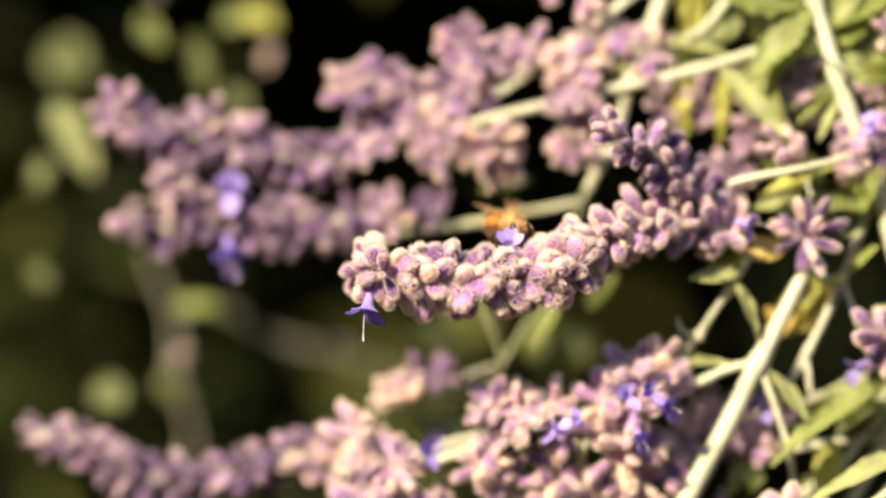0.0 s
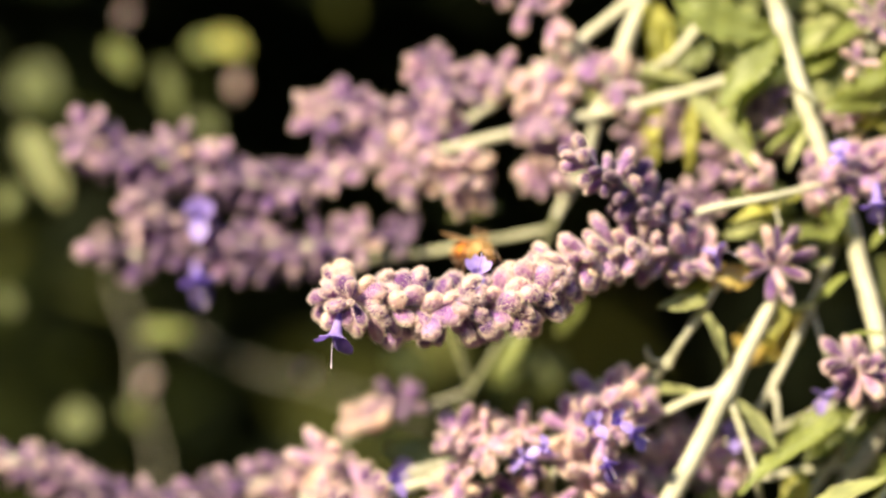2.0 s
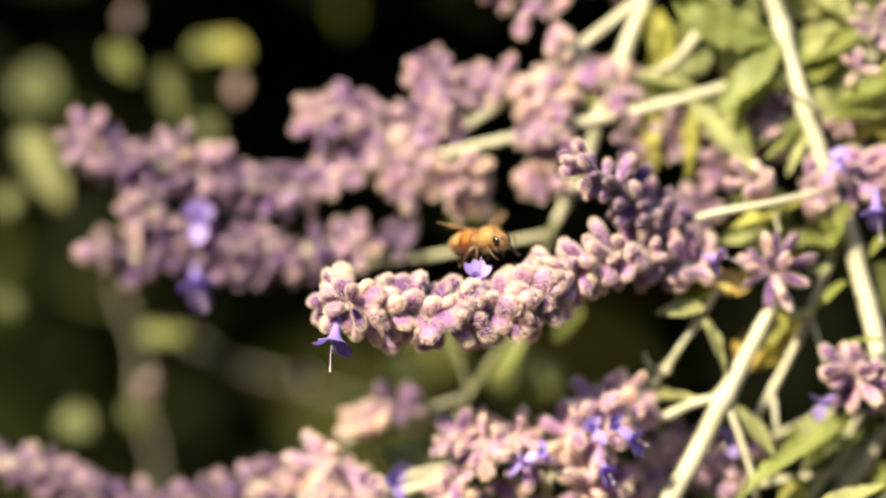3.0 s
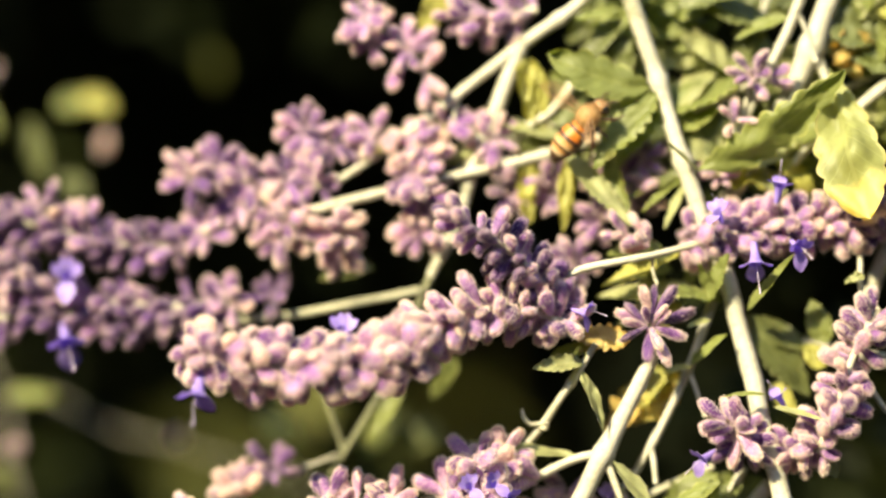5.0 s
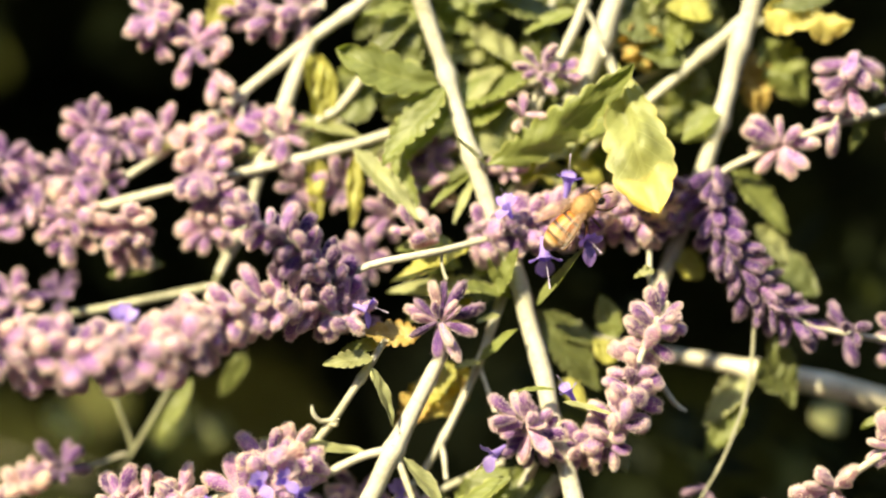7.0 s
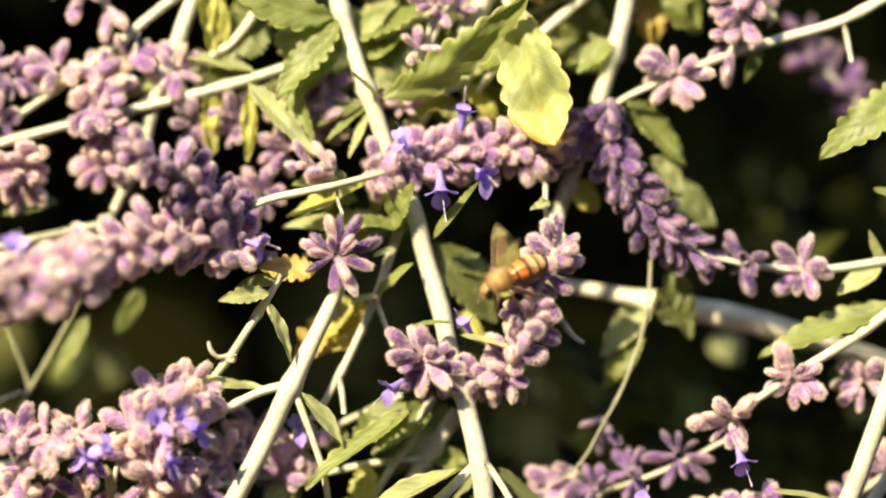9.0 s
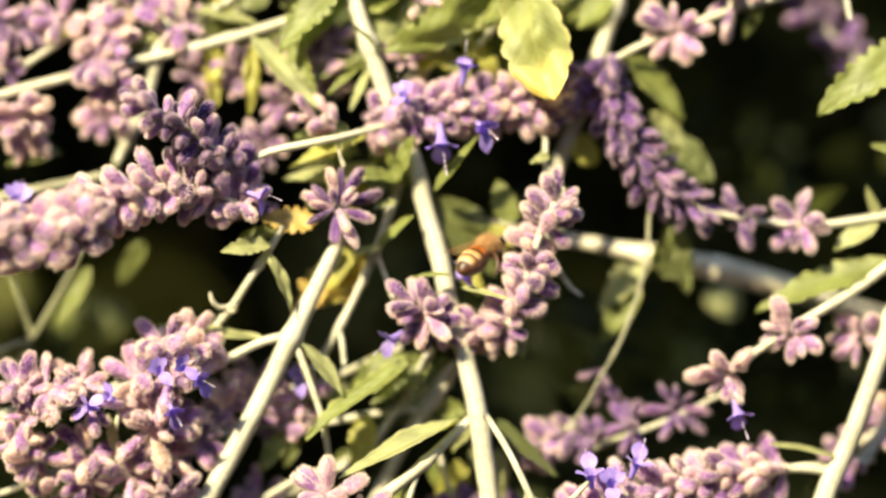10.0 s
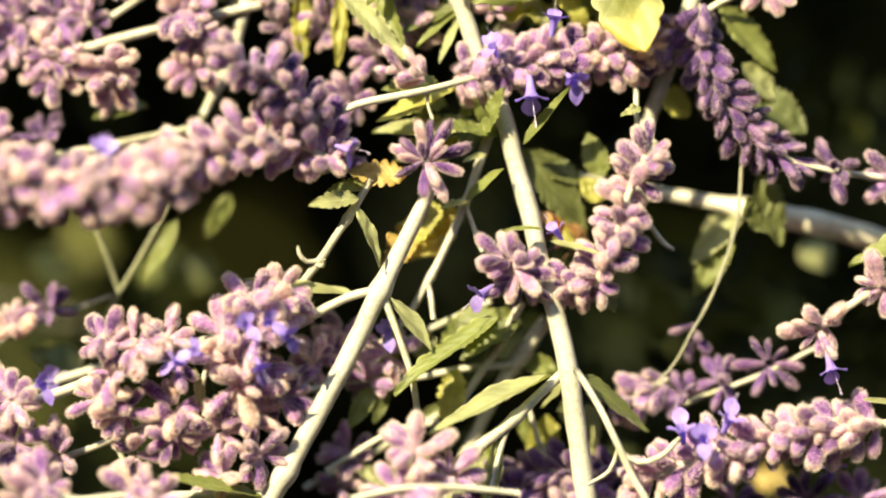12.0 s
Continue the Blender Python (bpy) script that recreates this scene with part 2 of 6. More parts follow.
def smooth_path(pts, step=1.6):
    """Catmull-Rom through the points (any number of values each), about one station a step."""
    p = [np.array(q, float) for q in pts]
    if len(p) == 2:
        n = max(2, int(np.linalg.norm((p[1] - p[0])[:3]) / step))
        return [p[0] + (p[1] - p[0]) * k / n for k in range(n + 1)]
    even = p[:2]  # a long stretch after a short one is broken up, so that the curve doesn't overshoot
    for q in p[2:]:
        last = np.linalg.norm((even[-1] - even[-2])[:3])
        while np.linalg.norm((q - even[-1])[:3]) > 3 * last > 3:
            even.append(even[-1] + (q - even[-1]) * 2 * last / np.linalg.norm((q - even[-1])[:3]))
            last *= 2
        even.append(q)
    p = even
    ends = [2 * p[0] - p[1]] + p + [2 * p[-1] - p[-2]]
    out = []
    for a, b, c, d in zip(ends, ends[1:], ends[2:], ends[3:]):
        n = max(2, int(np.linalg.norm((c - b)[:3]) / step))
        for k in range(n):
            t = k / n
            out.append(0.5 * (2 * b + (c - a) * t + (2 * a - 5 * b + 4 * c - d) * t * t + (3 * b - a - 3 * c + d) * t ** 3))
    return out + [p[-1]]


def tube(path, sides=10, rough=0.05, nodes=()):
    """Vertices and faces of a stem, in world space; path: (u, v, d, radius) in mm; it swells at the nodes (mm along it)."""
    w = [at(q) for q in path]
    verts, faces, run = [], [], 0.0
    for k, q in enumerate(path):
        ahead = (w[min(k + 1, len(w) - 1)] - w[max(k - 1, 0)]).normalized()
        side = ahead.cross(AHEAD).normalized()
        over = side.cross(ahead)
        if k:
            run += (w[k] - w[k - 1]).length * 1000
        r = q[3] * (1 + sum(0.35 * math.exp(-((run - n) / (q[3] * 1.1)) ** 2) for n in nodes))
        for j in range(sides):
            a = 2 * math.pi * j / sides
            rr = r * (1 + rough * noise.noise((w[k] + side * math.cos(a) * 0.003 + over * math.sin(a) * 0.003) * 260))
            verts.append(w[k] + (side * math.cos(a) + over * math.sin(a)) * rr * 0.001)
    n = len(path)
    for k in range(n - 1):
        for j in range(sides):
            faces.append((k * sides + j, k * sides + (j + 1) % sides, (k + 1) * sides + (j + 1) % sides, (k + 1) * sides + j))
    faces.append(tuple(range(sides)))
    faces.append(tuple((n - 1) * sides + j for j in reversed(range(sides))))
    return verts, faces


def stalk(root, pts, name="stalk", mat=None, nodes=()):
    path = smooth_path(pts)
    v, f = tube(path, 12 if pts[0][3] > 1 else 8, 0.10, nodes)
    return piece(name, mesh_of(name, v, f, [mat or STEM]), root)


def calyx_mesh(seed, mat, hair, tufts=1250):
    """A felted club-shaped calyx along +z, one unit long: faint ribs, two blunt lips, short hairs that stand straight out."""
    rng = random.Random(seed)
    profile = [(0.0, 0.07), (0.08, 0.11), (0.22, 0.155), (0.38, 0.20), (0.54, 0.245), (0.68, 0.262), (0.79, 0.25), (0.88, 0.205), (0.95, 0.135), (0.99, 0.05)]
    skin = len(profile) - 1
    sides = 12
    bend, flat = rng.uniform(-0.08, 0.08), rng.uniform(0.58, 0.82)
    lip, squat = rng.uniform(0.01, 0.05), rng.uniform(0.92, 1.08)
    rows = []
    for z, r in profile:
        ring = []
        for j in range(sides):
            a = 2 * math.pi * j / sides
            rr = r * squat * (1 + 0.03 * math.cos(5 * a) * min(1, z * 3)) * rng.uniform(0.96, 1.04)
            zz = z + (lip * math.cos(2 * a) if 0.85 < z < 0.98 else 0)
            ring.append(Vector((rr * math.cos(a) + bend * z * z, rr * flat * math.sin(a), zz)))
        rows.append(ring)
    verts = [v for ring in rows for v in ring]
    faces = [(k * sides + j, k * sides + (j + 1) % sides, (k + 1) * sides + (j + 1) % sides, (k + 1) * sides + j) for k in range(len(rows) - 1) for j in range(sides)]
    faces.append(tuple((len(rows) - 1) * sides + j for j in range(sides)))
    which = [0] * len(faces)
    for _ in range(tufts):
        z = rng.random() ** 0.8 * (skin - 0.01)
        k, f, j = int(z), z - int(z), rng.uniform(0, sides)
        i, g = int(j) % sides, j - int(j)
        low = rows[k][i].lerp(rows[k][(i + 1) % sides], g)
        high = rows[k + 1][i].lerp(rows[k + 1][(i + 1) % sides], g)
        p = low.lerp(high, f)
        round_it = (rows[k][(i + 1) % sides] - rows[k][i]).cross(rows[k + 1][i] - rows[k][i]).normalized()
        up = (round_it + Vector((rng.uniform(-.3, .3), rng.uniform(-.3, .3), rng.uniform(-.2, .4)))).normalized()
        side = up.cross(Vector((rng.uniform(-1, 1), rng.uniform(-1, 1), rng.uniform(-1, 1)))).normalized() * 0.007
        n = len(verts)
        verts += [p - side, p + side, p + up * rng.uniform(0.05, 0.12)]
        faces.append((n, n + 1, n + 2))
        which.append(1)
    return mesh_of("calyx", verts, faces, [mat, hair], which)


CALYX_MESH = {k: [calyx_mesh(n * 7 + s, m, FELT[k], 420 if k == "dusky" else 900) for s in range(6)] for n, (k, m) in enumerate(CALYX.items())}
rng = random.Random(4)


def calyx(root, p, direction, size, tone, slim=1.0):
    """One calyx at a world point, pointing along a world direction; size in mm."""
    m = Matrix.Translation(p) @ direction.to_track_quat('Z', 'X').to_matrix().to_4x4()
    m = m @ pose(0, 0, 0, 0, 0, rng.uniform(0, 360)) @ Matrix.Diagonal((slim * size * 0.001 * rng.uniform(0.88, 1.12), slim * size * 0.001 * rng.uniform(0.88, 1.1), size * 0.001, 1))
    return piece("calyx", rng.choice(CALYX_MESH[tone if isinstance(tone, str) else rng.choice(tone)]), root, m)


def whorl(root, p, axis, n, size=6.0, splay=65, tone="mauve", skip=0.0, spread=14, phase=None, slim=0.86):
    """Calyxes set round a stem at one point; they lean towards the axis."""
    ax = way(axis)
    a0 = ax.cross(Vector((0.31, 0.22, 0.92))).normalized()
    b0 = ax.cross(a0)
    phase = rng.uniform(0, 6.3) if phase is None else phase
    n = int(n * 1.2)
    for k in range(n):
        if rng.random() < skip:
            continue
        a = phase + 2 * math.pi * (k + rng.uniform(-0.4, 0.4)) / n
        out = a0 * math.cos(a) + b0 * math.sin(a)
        s = radians(splay + rng.uniform(-1.5, 1.1) * spread)
        d = (ax * math.cos(s) + out * math.sin(s)).normalized()
        calyx(root, at(p) + out * 0.0006 + ax * rng.uniform(-0.0018, 0.0018), d, size * rng.uniform(0.66, 1.06), tone, slim)


def spike(root, pts, spacing=3.6, n=9, size=6.0, splay=55, tone="mauve", skip=0.05, taper=0.0, stem=0.8, slim=0.9):
    """A flower spike: its thin stalk, and whorl after whorl from the tip (first point) to the foot."""
    path = smooth_path(pts, 0.5)
    stalk(root, [(*p[:3], stem) for p in pts])
    run, due, k2 = 0.0, 0.0, 0
    for k in range(len(path)):
        if k:
            run += float(np.linalg.norm(path[k] - path[k - 1]))
        while run >= due:
            a, b = path[min(k + 3, len(path) - 1)], path[max(k - 3, 0)]
            ax = way(b - a)
            a0 = ax.cross(Vector((0.31, 0.22, 0.92))).normalized()
            b0 = ax.cross(a0)
            turn = k2 * 2.39996 + rng.uniform(-0.22, 0.22)
            out = a0 * math.cos(turn) + b0 * math.sin(turn)
            open_up = min(1.0, 0.25 + run / 5.0)
            s = radians((splay + rng.uniform(-17, 17)) * open_up)
            grow = min(1, 0.78 + run / 20) * (1 - taper * k / len(path)) * rng.uniform(0.74, 1.14)
            if rng.random() > skip:
                d = ax * math.cos(s) + out * math.sin(s)
                d += ax * (0.75 if s < 1.7 else -0.4) * max(0.0, -d.dot(AHEAD)) - Vector((0, 0, 0.12))
                calyx(root, at(path[k]) + out * 0.0006, d.normalized(), size * grow * 0.96, tone, slim)
            due += spacing / n
            k2 += 1


def flower_mesh():
    """A two-lipped violet corolla: tube along +z, four short upper lobes and one long lower lobe; a style sticks out."""
    verts, faces, which = [], [], []
    sides = 8
    for z, r in ((0, 0.5), (1.5, 0.7), (3.0, 0.9), (4.0, 1.3)):
        for j in range(sides):
            a = 2 * math.pi * j / sides
            verts.append(Vector((r * math.cos(a), r * math.sin(a), z)))
    for k in range(3):
        for j in range(sides):
            faces.append((k * sides + j, k * sides + (j + 1) % sides, (k + 1) * sides + (j + 1) % sides, (k + 1) * sides + j))

    def lobe(angle, length, width, lift):
        out = Vector((math.cos(angle), math.sin(angle), 0))
        side = Vector((-out.y, out.x, 0))
        n = len(verts)
        rows = 6
        for k in range(rows + 1):
            s = k / rows
            w = width * math.sin(math.pi * min(0.97, 0.22 + 0.75 * s)) * 0.5
            c = out * (1.1 + length * s * 0.8) + Vector((0, 0, 3.8 + lift * length * s - 0.25 * length * s * s))
            for x in (-1, 0, 1):
                verts.append(c + side * w * x + Vector((0, 0, 0.25 * abs(x))))
        for k in range(rows):
            for x in range(2):
                q = n + k * 3 + x
                faces.append((q, q + 1, q + 4, q + 3))

    for a in (35, 75, 105, 145):
        lobe(radians(a), 3.0, 2.3, 0.7)
    lobe(radians(-90), 5.2, 3.4, 0.45)
    which = [0] * len(faces)
    n = len(verts)
    for k in range(5):
        c = Vector((0.12 * k, 0.9 + 0.12 * k - 0.05 * k * k, 3 + 1.75 * k))
        for j in range(4):
            a = math.pi / 2 * j
            r = 0.06 if k < 4 else 0.17
            verts.append(c + Vector((r * math.cos(a), r * math.sin(a), 0)))
    for k in range(4):
        for j in range(4):
            faces.append((n + 4 * k + j, n + 4 * k + (j + 1) % 4, n + 4 * k + 4 + (j + 1) % 4, n + 4 * k + 4 + j))
            which.append(1)
    return mesh_of("flower", [v * 0.001 for v in verts], faces, [PETAL, STYLE], which)


FLOWER_MESH = flower_mesh()


def flower(root, p, direction, top=(0, 1, 0), size=1.0):
    """An open violet flower at a point of plant space."""
    z = way(direction)
    x = way(top).cross(z).normalized()
    m = Matrix((x, z.cross(x), z)).transposed().to_4x4()
    return piece("flower", FLOWER_MESH, root, Matrix.Translation(at(p)) @ m @ Matrix.Scale(size, 4), "open violet-blue flower")


def leaf(root, base, tip, width, tone="green", face=(-0.2, 0.6, 0.8), curl=0.12, fold=0.25, teeth=9, deep=0.22, wave=0.0, belly=0.85, full=0.7, skew=0.0):
    """A toothed leaf from base to tip (mm); face: the way its upper side looks; it bends by curl and folds along its midrib."""
    a, b = at(base), at(tip)
    along = b - a
    length = along.length
    along.normalize()
    up = way(face)
    side = along.cross(up).normalized()
    up = side.cross(along)
    rows, half = teeth * 6, 4
    verts, faces, uvs = [], [], []
    seed = rng.uniform(0, 50)
    for k in range(rows + 1):
        s = k / rows
        body = max(0.03, math.sin(math.pi * s ** belly) ** full) if s < 1 else 0.02
        if s < 0.12:
            body *= 0.35 + 0.65 * s / 0.12
        saw = 1 - deep * (1.0, 0.55, 0.15, 0.0, 0.0, 0.35)[k % 6]
        w = width * 0.0005 * body
        for x in range(-half, half + 1):
            f = x / half
            reach = w * f * (saw * (1 + 0.08 * noise.noise((seed, s * 9, x))) if abs(x) == half else 1) + w * skew
            lift = -curl * length * s * s + fold * abs(reach)
            lift += 0.016 * width * 0.001 * abs(math.sin(math.pi * (s * teeth - abs(f) * 2.2))) + (0.12 + wave) * width * 0.001 * noise.noise((s * 4 + seed, f * 1.6, 0))
            shift = -0.04 * length * abs(f) * 0.6
            verts.append(a + along * (length * s + shift * body) + side * reach + up * lift)
            uvs.append((0.5 + 0.5 * f, s))
    step = 2 * half + 1
    for k in range(rows):
        for x in range(step - 1):
            q = k * step + x
            faces.append((q, q + 1, q + step + 1, q + step))
    return piece("leaf", mesh_of("leaf", verts, faces, [LEAF[tone]], None, True, uvs), root)


# ---- the ground and the dark planting behind ----
def ground():
    n, size = 60, 120.0
    verts, faces = [], []
    for i in range(n + 1):
        for j in range(n + 1):
            x, y = [math.copysign(abs(2 * k / n - 1) ** 3, k - n / 2) * size for k in (i, j)]
            verts.append((x, y, 0.02 * noise.noise((x * 3, y * 3, 0)) - 0.01))
    for i in range(n):
        for j in range(n):
            q = i * (n + 1) + j
            faces.append((q, q + n + 1, q + n + 2, q + 1))
    ob = new("ground", mesh_of("ground", verts, faces, [SOIL]))
    tagged(ob, "dark bare soil under the planting", "ground", kind="structure")


ground()


def foliage(name, label, count, box, size, seed, clumps, spread):
    """Loose dark leaves in clumps inside a box of plant space (mm)."""
    r = random.Random(seed)
    mids = [[r.uniform(lo, hi) for lo, hi in box] for _ in range(clumps)]
    verts, faces = [], []
    for _ in range(count):
        c = r.choice(mids)
        p = at([c[k] + r.gauss(0, spread) for k in range(3)])
        along = Vector((r.gauss(0, 1), r.gauss(0, 1), r.gauss(0, 0.7) - 0.3)).normalized()
        side = along.cross(Vector((r.gauss(0, 1), r.gauss(0, 1), r.gauss(0, 1)))).normalized()
        up = side.cross(along)
        L = size * 0.001 * r.uniform(0.6, 1.5)
        w = L * r.uniform(0.16, 0.3)
        n = len(verts)
        verts += [p, p + along * L * 0.4 + side * w, p + along * L - up * L * 0.15, p + along * L * 0.4 - side * w, p + along * L * 0.5 - up * w * 0.5]
        faces += [(n, n + 1, n + 4), (n + 1, n + 2, n + 4), (n + 2, n + 3, n + 4), (n + 3, n, n + 4)]
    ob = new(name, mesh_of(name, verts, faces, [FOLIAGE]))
    return tagged(ob, label, "foliage", kind="stuff")


def unseen_hedge_ring():
    """An unseen tall hedge, added all round the bed to cut the low sky light."""
    n, verts, faces = 72, [], []
    prof = [(2.3, -0.02), (2.25, 0.5), (2.3, 1.1), (2.25, 1.8), (2.35, 2.4), (2.6, 2.6), (3.2, 2.55), (3.3, -0.02)]
    for k in range(n):
        a = 2 * math.pi * k / n
        for r, z in prof:
            q = r + 0.12 * noise.noise((math.cos(a) * 6, math.sin(a) * 6, z * 3))
            verts.append((q * math.cos(a), q * math.sin(a) - 0.3, z))
    m = len(prof)
    for k in range(n):
        for j in range(m - 1):
            faces.append((k * m + j, k * m + j + 1, ((k + 1) % n) * m + j + 1, ((k + 1) % n) * m + j))
    tagged(new("hedge", mesh_of("hedge", verts, faces, [FOLIAGE])), "tall unseen hedge added round the bed to cut sky light", "hedge", kind="structure")


unseen_hedge_ring()


foliage("background_foliage", "green foliage behind the sage, shade painted into its colour", 560, ((-330, -60), (-240, 120), (-330, -180)), 16, 3, 40, 26)
foliage("low_foliage", "green leaves under the spikes, dim by painted shade", 260, ((10, 120), (-120, 10), (-150, -70)), 13, 13, 30, 14)
foliage("deep_foliage", "foliage deeper in the planting, shade painted into its colour", 6000, ((-800, 700), (-600, 160), (-850, -640)), 40, 4, 110, 70)
foliage("hedge_foliage", "backdrop hedge closing the planting, shade painted into its colour", 12000, ((-1600, 1600), (-700, 900), (-1300, -950)), 70, 5, 200, 110)
# Canopy added above the view to keep the sun off the planting behind.
foliage("unseen_shade_foliage", "unseen foliage added overhead to shade the planting behind", 22000, ((-1300, 600), (235, 700), (-950, -225)), 45, 9, 520, 42)

# ---- the woody stems with their leaves ----
def stem_thing(base, label):
    return start("sage_stem", base, label, "stem", "sage stems")


# the tall main stem that crosses the whole clump
t = stem_thing((31.2, -83.2, 2), "chalky white upright sage stem with toothed leaves")
stalk(t, [(-6.6, 57.4, -6, 1.67), (-4.4, 49.5, -6, 1.67), (0.7, 34.9, -6, 1.56), (4, 23.7, -5, 1.56), (7.4, 13.6, -4, 1.67), (10.8, 3.5, -4, 1.67), (14.7, -5.5, -3, 1.79), (16.9, -14.4, -3, 1.79), (19.7, -24.5, -2, 1.9), (21.6, -33.4, 0, 1.79), (23.5, -40, 2, 1.79), (26.9, -54.1, 4, 2.01), (28.8, -68.5, 4, 2.01), (30.8, -83, 4, 2.12), (32.2, -90.8, 4, 2.12), (38.1, -231.8, -10, 2.46), (40.8, -427.5, -20, 2.9), (41.7, -666.5, -20, 3.57)], "stem", nodes=(24, 41, 62, 102))
leaf(t, (-0.6, 32.6, -5), (-20.8, 39.8, 0), 9.5, "green", (0.25, 0.15, 0.95), 0.05, 0.3, 5, 0.26, 0.05, 1.1, 0.6, -0.3)
leaf(t, (0.5, 32.2, -5), (-12.4, 17.2, 0), 8.0, "green", (-0.45, 0.2, 0.85), 0.08, 0.3, 8, 0.28)
leaf(t, (1.8, 28.7, -6), (-10.3, 16.7, -6), 5.0, "green", (0.4, 0.6, 0.7), 0.06, 0.3)
leaf(t, (1.8, 28.2, -8), (19.3, 39.1, -12), 12, "green", (-0.2, 0.75, 0.6), 0.08, 0.1)
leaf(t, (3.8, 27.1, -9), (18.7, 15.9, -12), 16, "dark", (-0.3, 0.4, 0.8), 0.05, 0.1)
leaf(t, (8.7, 16.7, -2), (37.3, 37, 4), 9.5, "green", (0.35, -0.15, 0.92), -0.03, -0.15, 9, 0.25, 0.1, 0.85, 0.7, 0.6)
leaf(t, (8.7, 16.7, -2), (1.6, 20.8, 4), 4.0, "pale", (0.2, 0.8, 0.5), -0.15, 0.3, 6)
leaf(t, (-1, 46.1, -6), (-4.4, 35, -9), 5.5, "dark", (0.5, 0.2, 0.8))
leaf(t, (-5.5, 48.4, -6), (-16.1, 47.2, -4), 4.5, "green", (0, 0.9, 0.4), 0.1, 0.2, 6)
leaf(t, (-6.6, 46.7, -7), (-16.2, 37.3, -10), 6.0, "dark", (-0.3, 0.5, 0.8), 0.05)
leaf(t, (4.6, 49.1, -10), (19.8, 54, -6), 8, "dark", (-0.3, 0.7, 0.6))
leaf(t, (18.5, -11.1, -1), (28.7, -0.6, 4), 3.4, "green", (-0.6, 0.5, 0.6), -0.10, 0.4, 10, 0.12)
leaf(t, (18.1, -12, -6), (31.7, -28.1, -10), 9.5, "dark", (0.3, 0.5, 0.8), 0.05, 0.2)
leaf(t, (19.8, -13.4, -10), (31.2, -19.1, -13), 6, "dark", (0.1, 0.6, 0.8), 0.05)
leaf(t, (23.5, -56.2, 6), (-1, -66.2, 12), 7.0, "pale", (-0.3, 0.85, 0.45), 0.06, 0.35, 8, 0.05)
leaf(t, (29.1, -56.4, 2), (43.6, -67.2, 0), 5.0, "dark", (0.3, 0.7, 0.6), 0.08, 0.2, 7, 0.1)
leaf(t, (28.6, -57.5, 2), (20.9, -62.3, -4), 3.0, "pale", (-0.3, 0.7, 0.6), 0.15, 0.3, 6, 0.05)

leaf(t, (4.3, 25.5, -10), (13.6, 30.5, -10), 9, "green", (-0.3, 0.6, 0.7), 0.05, 0.15)
leaf(t, (5.2, 23.8, -9), (16.5, 19.3, -10), 10, "pale", (-0.5, 0.6, 0.6), 0.06, 0.2)
leaf(t, (3.5, 29.5, -12), (12, 37.4, -13), 8, "pale", (-0.4, 0.7, 0.5), 0.05, 0.1)
leaf(t, (6.3, 15.8, -7), (-2.7, 8.5, -4), 3.0, "green", (-0.6, 0.5, 0.5), 0.05, 0.3, 7, 0.1)
leaf(t, (6.8, 14.7, -6), (1.8, 5.1, -3), 3.0, "pale", (-0.6, 0.4, 0.6), 0.05, 0.3, 7, 0.1)
leaf(t, (5.7, 15.9, -8), (-5.5, 11.3, -7), 5.0, "dark", (-0.5, 0.6, 0.5), 0.05, 0.3, 7, 0.1)
leaf(t, (10.8, 15.9, -9), (24.3, 14.7, -8), 8, "lime", (-0.3, 0.8, 0.5), 0.05, 0.15, 7, 0.2, 0.2)
leaf(t, (13.1, 18.1, -10), (28.9, 22.7, -10), 9, "pale", (-0.3, 0.7, 0.6), 0.05, 0.15, 7, 0.2, 0.2)
leaf(t, (-5, 42.9, -9), (-9.5, 32.8, -11), 8, "dark", (-0.4, 0.3, 0.8), 0.05, 0.15)
leaf(t, (-2.7, 27.2, -12), (-10.6, 15.9, -12), 9, "pale", (-0.4, 0.4, 0.8), 0.05, 0.15)
leaf(t, (13, -8.8, -3), (8.7, -1.9, 2), 3.8, "green", (-0.6, 0.3, 0.7), 0.05, 0.25, 8, 0.15)
leaf(t, (13.6, -9.4, -4), (4, -7.1, 0), 5.0, "green", (-0.1, 0.85, 0.5), 0.08, 0.2, 7, 0.25)
# the forked stem that starts below the star-like whorl
t = stem_thing((-33.9, -82.8, 2), "chalky white forked sage stem")
stalk(t, [(0.1, -20.1, 1, 1.23), (-2.4, -25.1, 1, 1.45), (-5.8, -31.8, 1, 1.67), (-9.7, -39.5, 2, 1.79), (-14.8, -50.1, 2, 1.9), (-21, -61.7, 2, 1.9), (-27.1, -72.7, 3, 1.9), (-31.6, -80.3, 3, 2.01), (-36.1, -89.4, 3, 2.01), (-55.3, -230.8, -8, 2.23), (-38.8, -426.2, -18, 2.68), (-8.4, -666.2, -20, 3.12)], "stem", nodes=(22, 62))
stalk(t, [(-9.4, -40.1, 2, 0.78), (-5.9, -49.5, 3, 0.67), (-3.5, -57.3, 3, 0.67), (-2.4, -65.7, 2, 0.56)], "side_twig")
stalk(t, [(-10.3, -39.5, 2, 0.89), (-15.9, -40.8, 2, 0.89), (-22, -43.9, 1, 0.89), (-29.3, -48.4, 0, 0.78), (-32.7, -51.8, -1, 0.67)], "side_twig")
stalk(t, [(-32.2, -80.1, 3, 1.12), (-38.3, -79.7, 4, 1), (-49.3, -79.6, 5, 1), (-60.4, -80.4, 5, 1)], "side_twig")
leaf(t, (-7.8, -41.2, 3), (1, -50.7, 6), 4.6, "pale", (0.4, 0.7, 0.5), 0.1, 0.3, 6, 0.05)
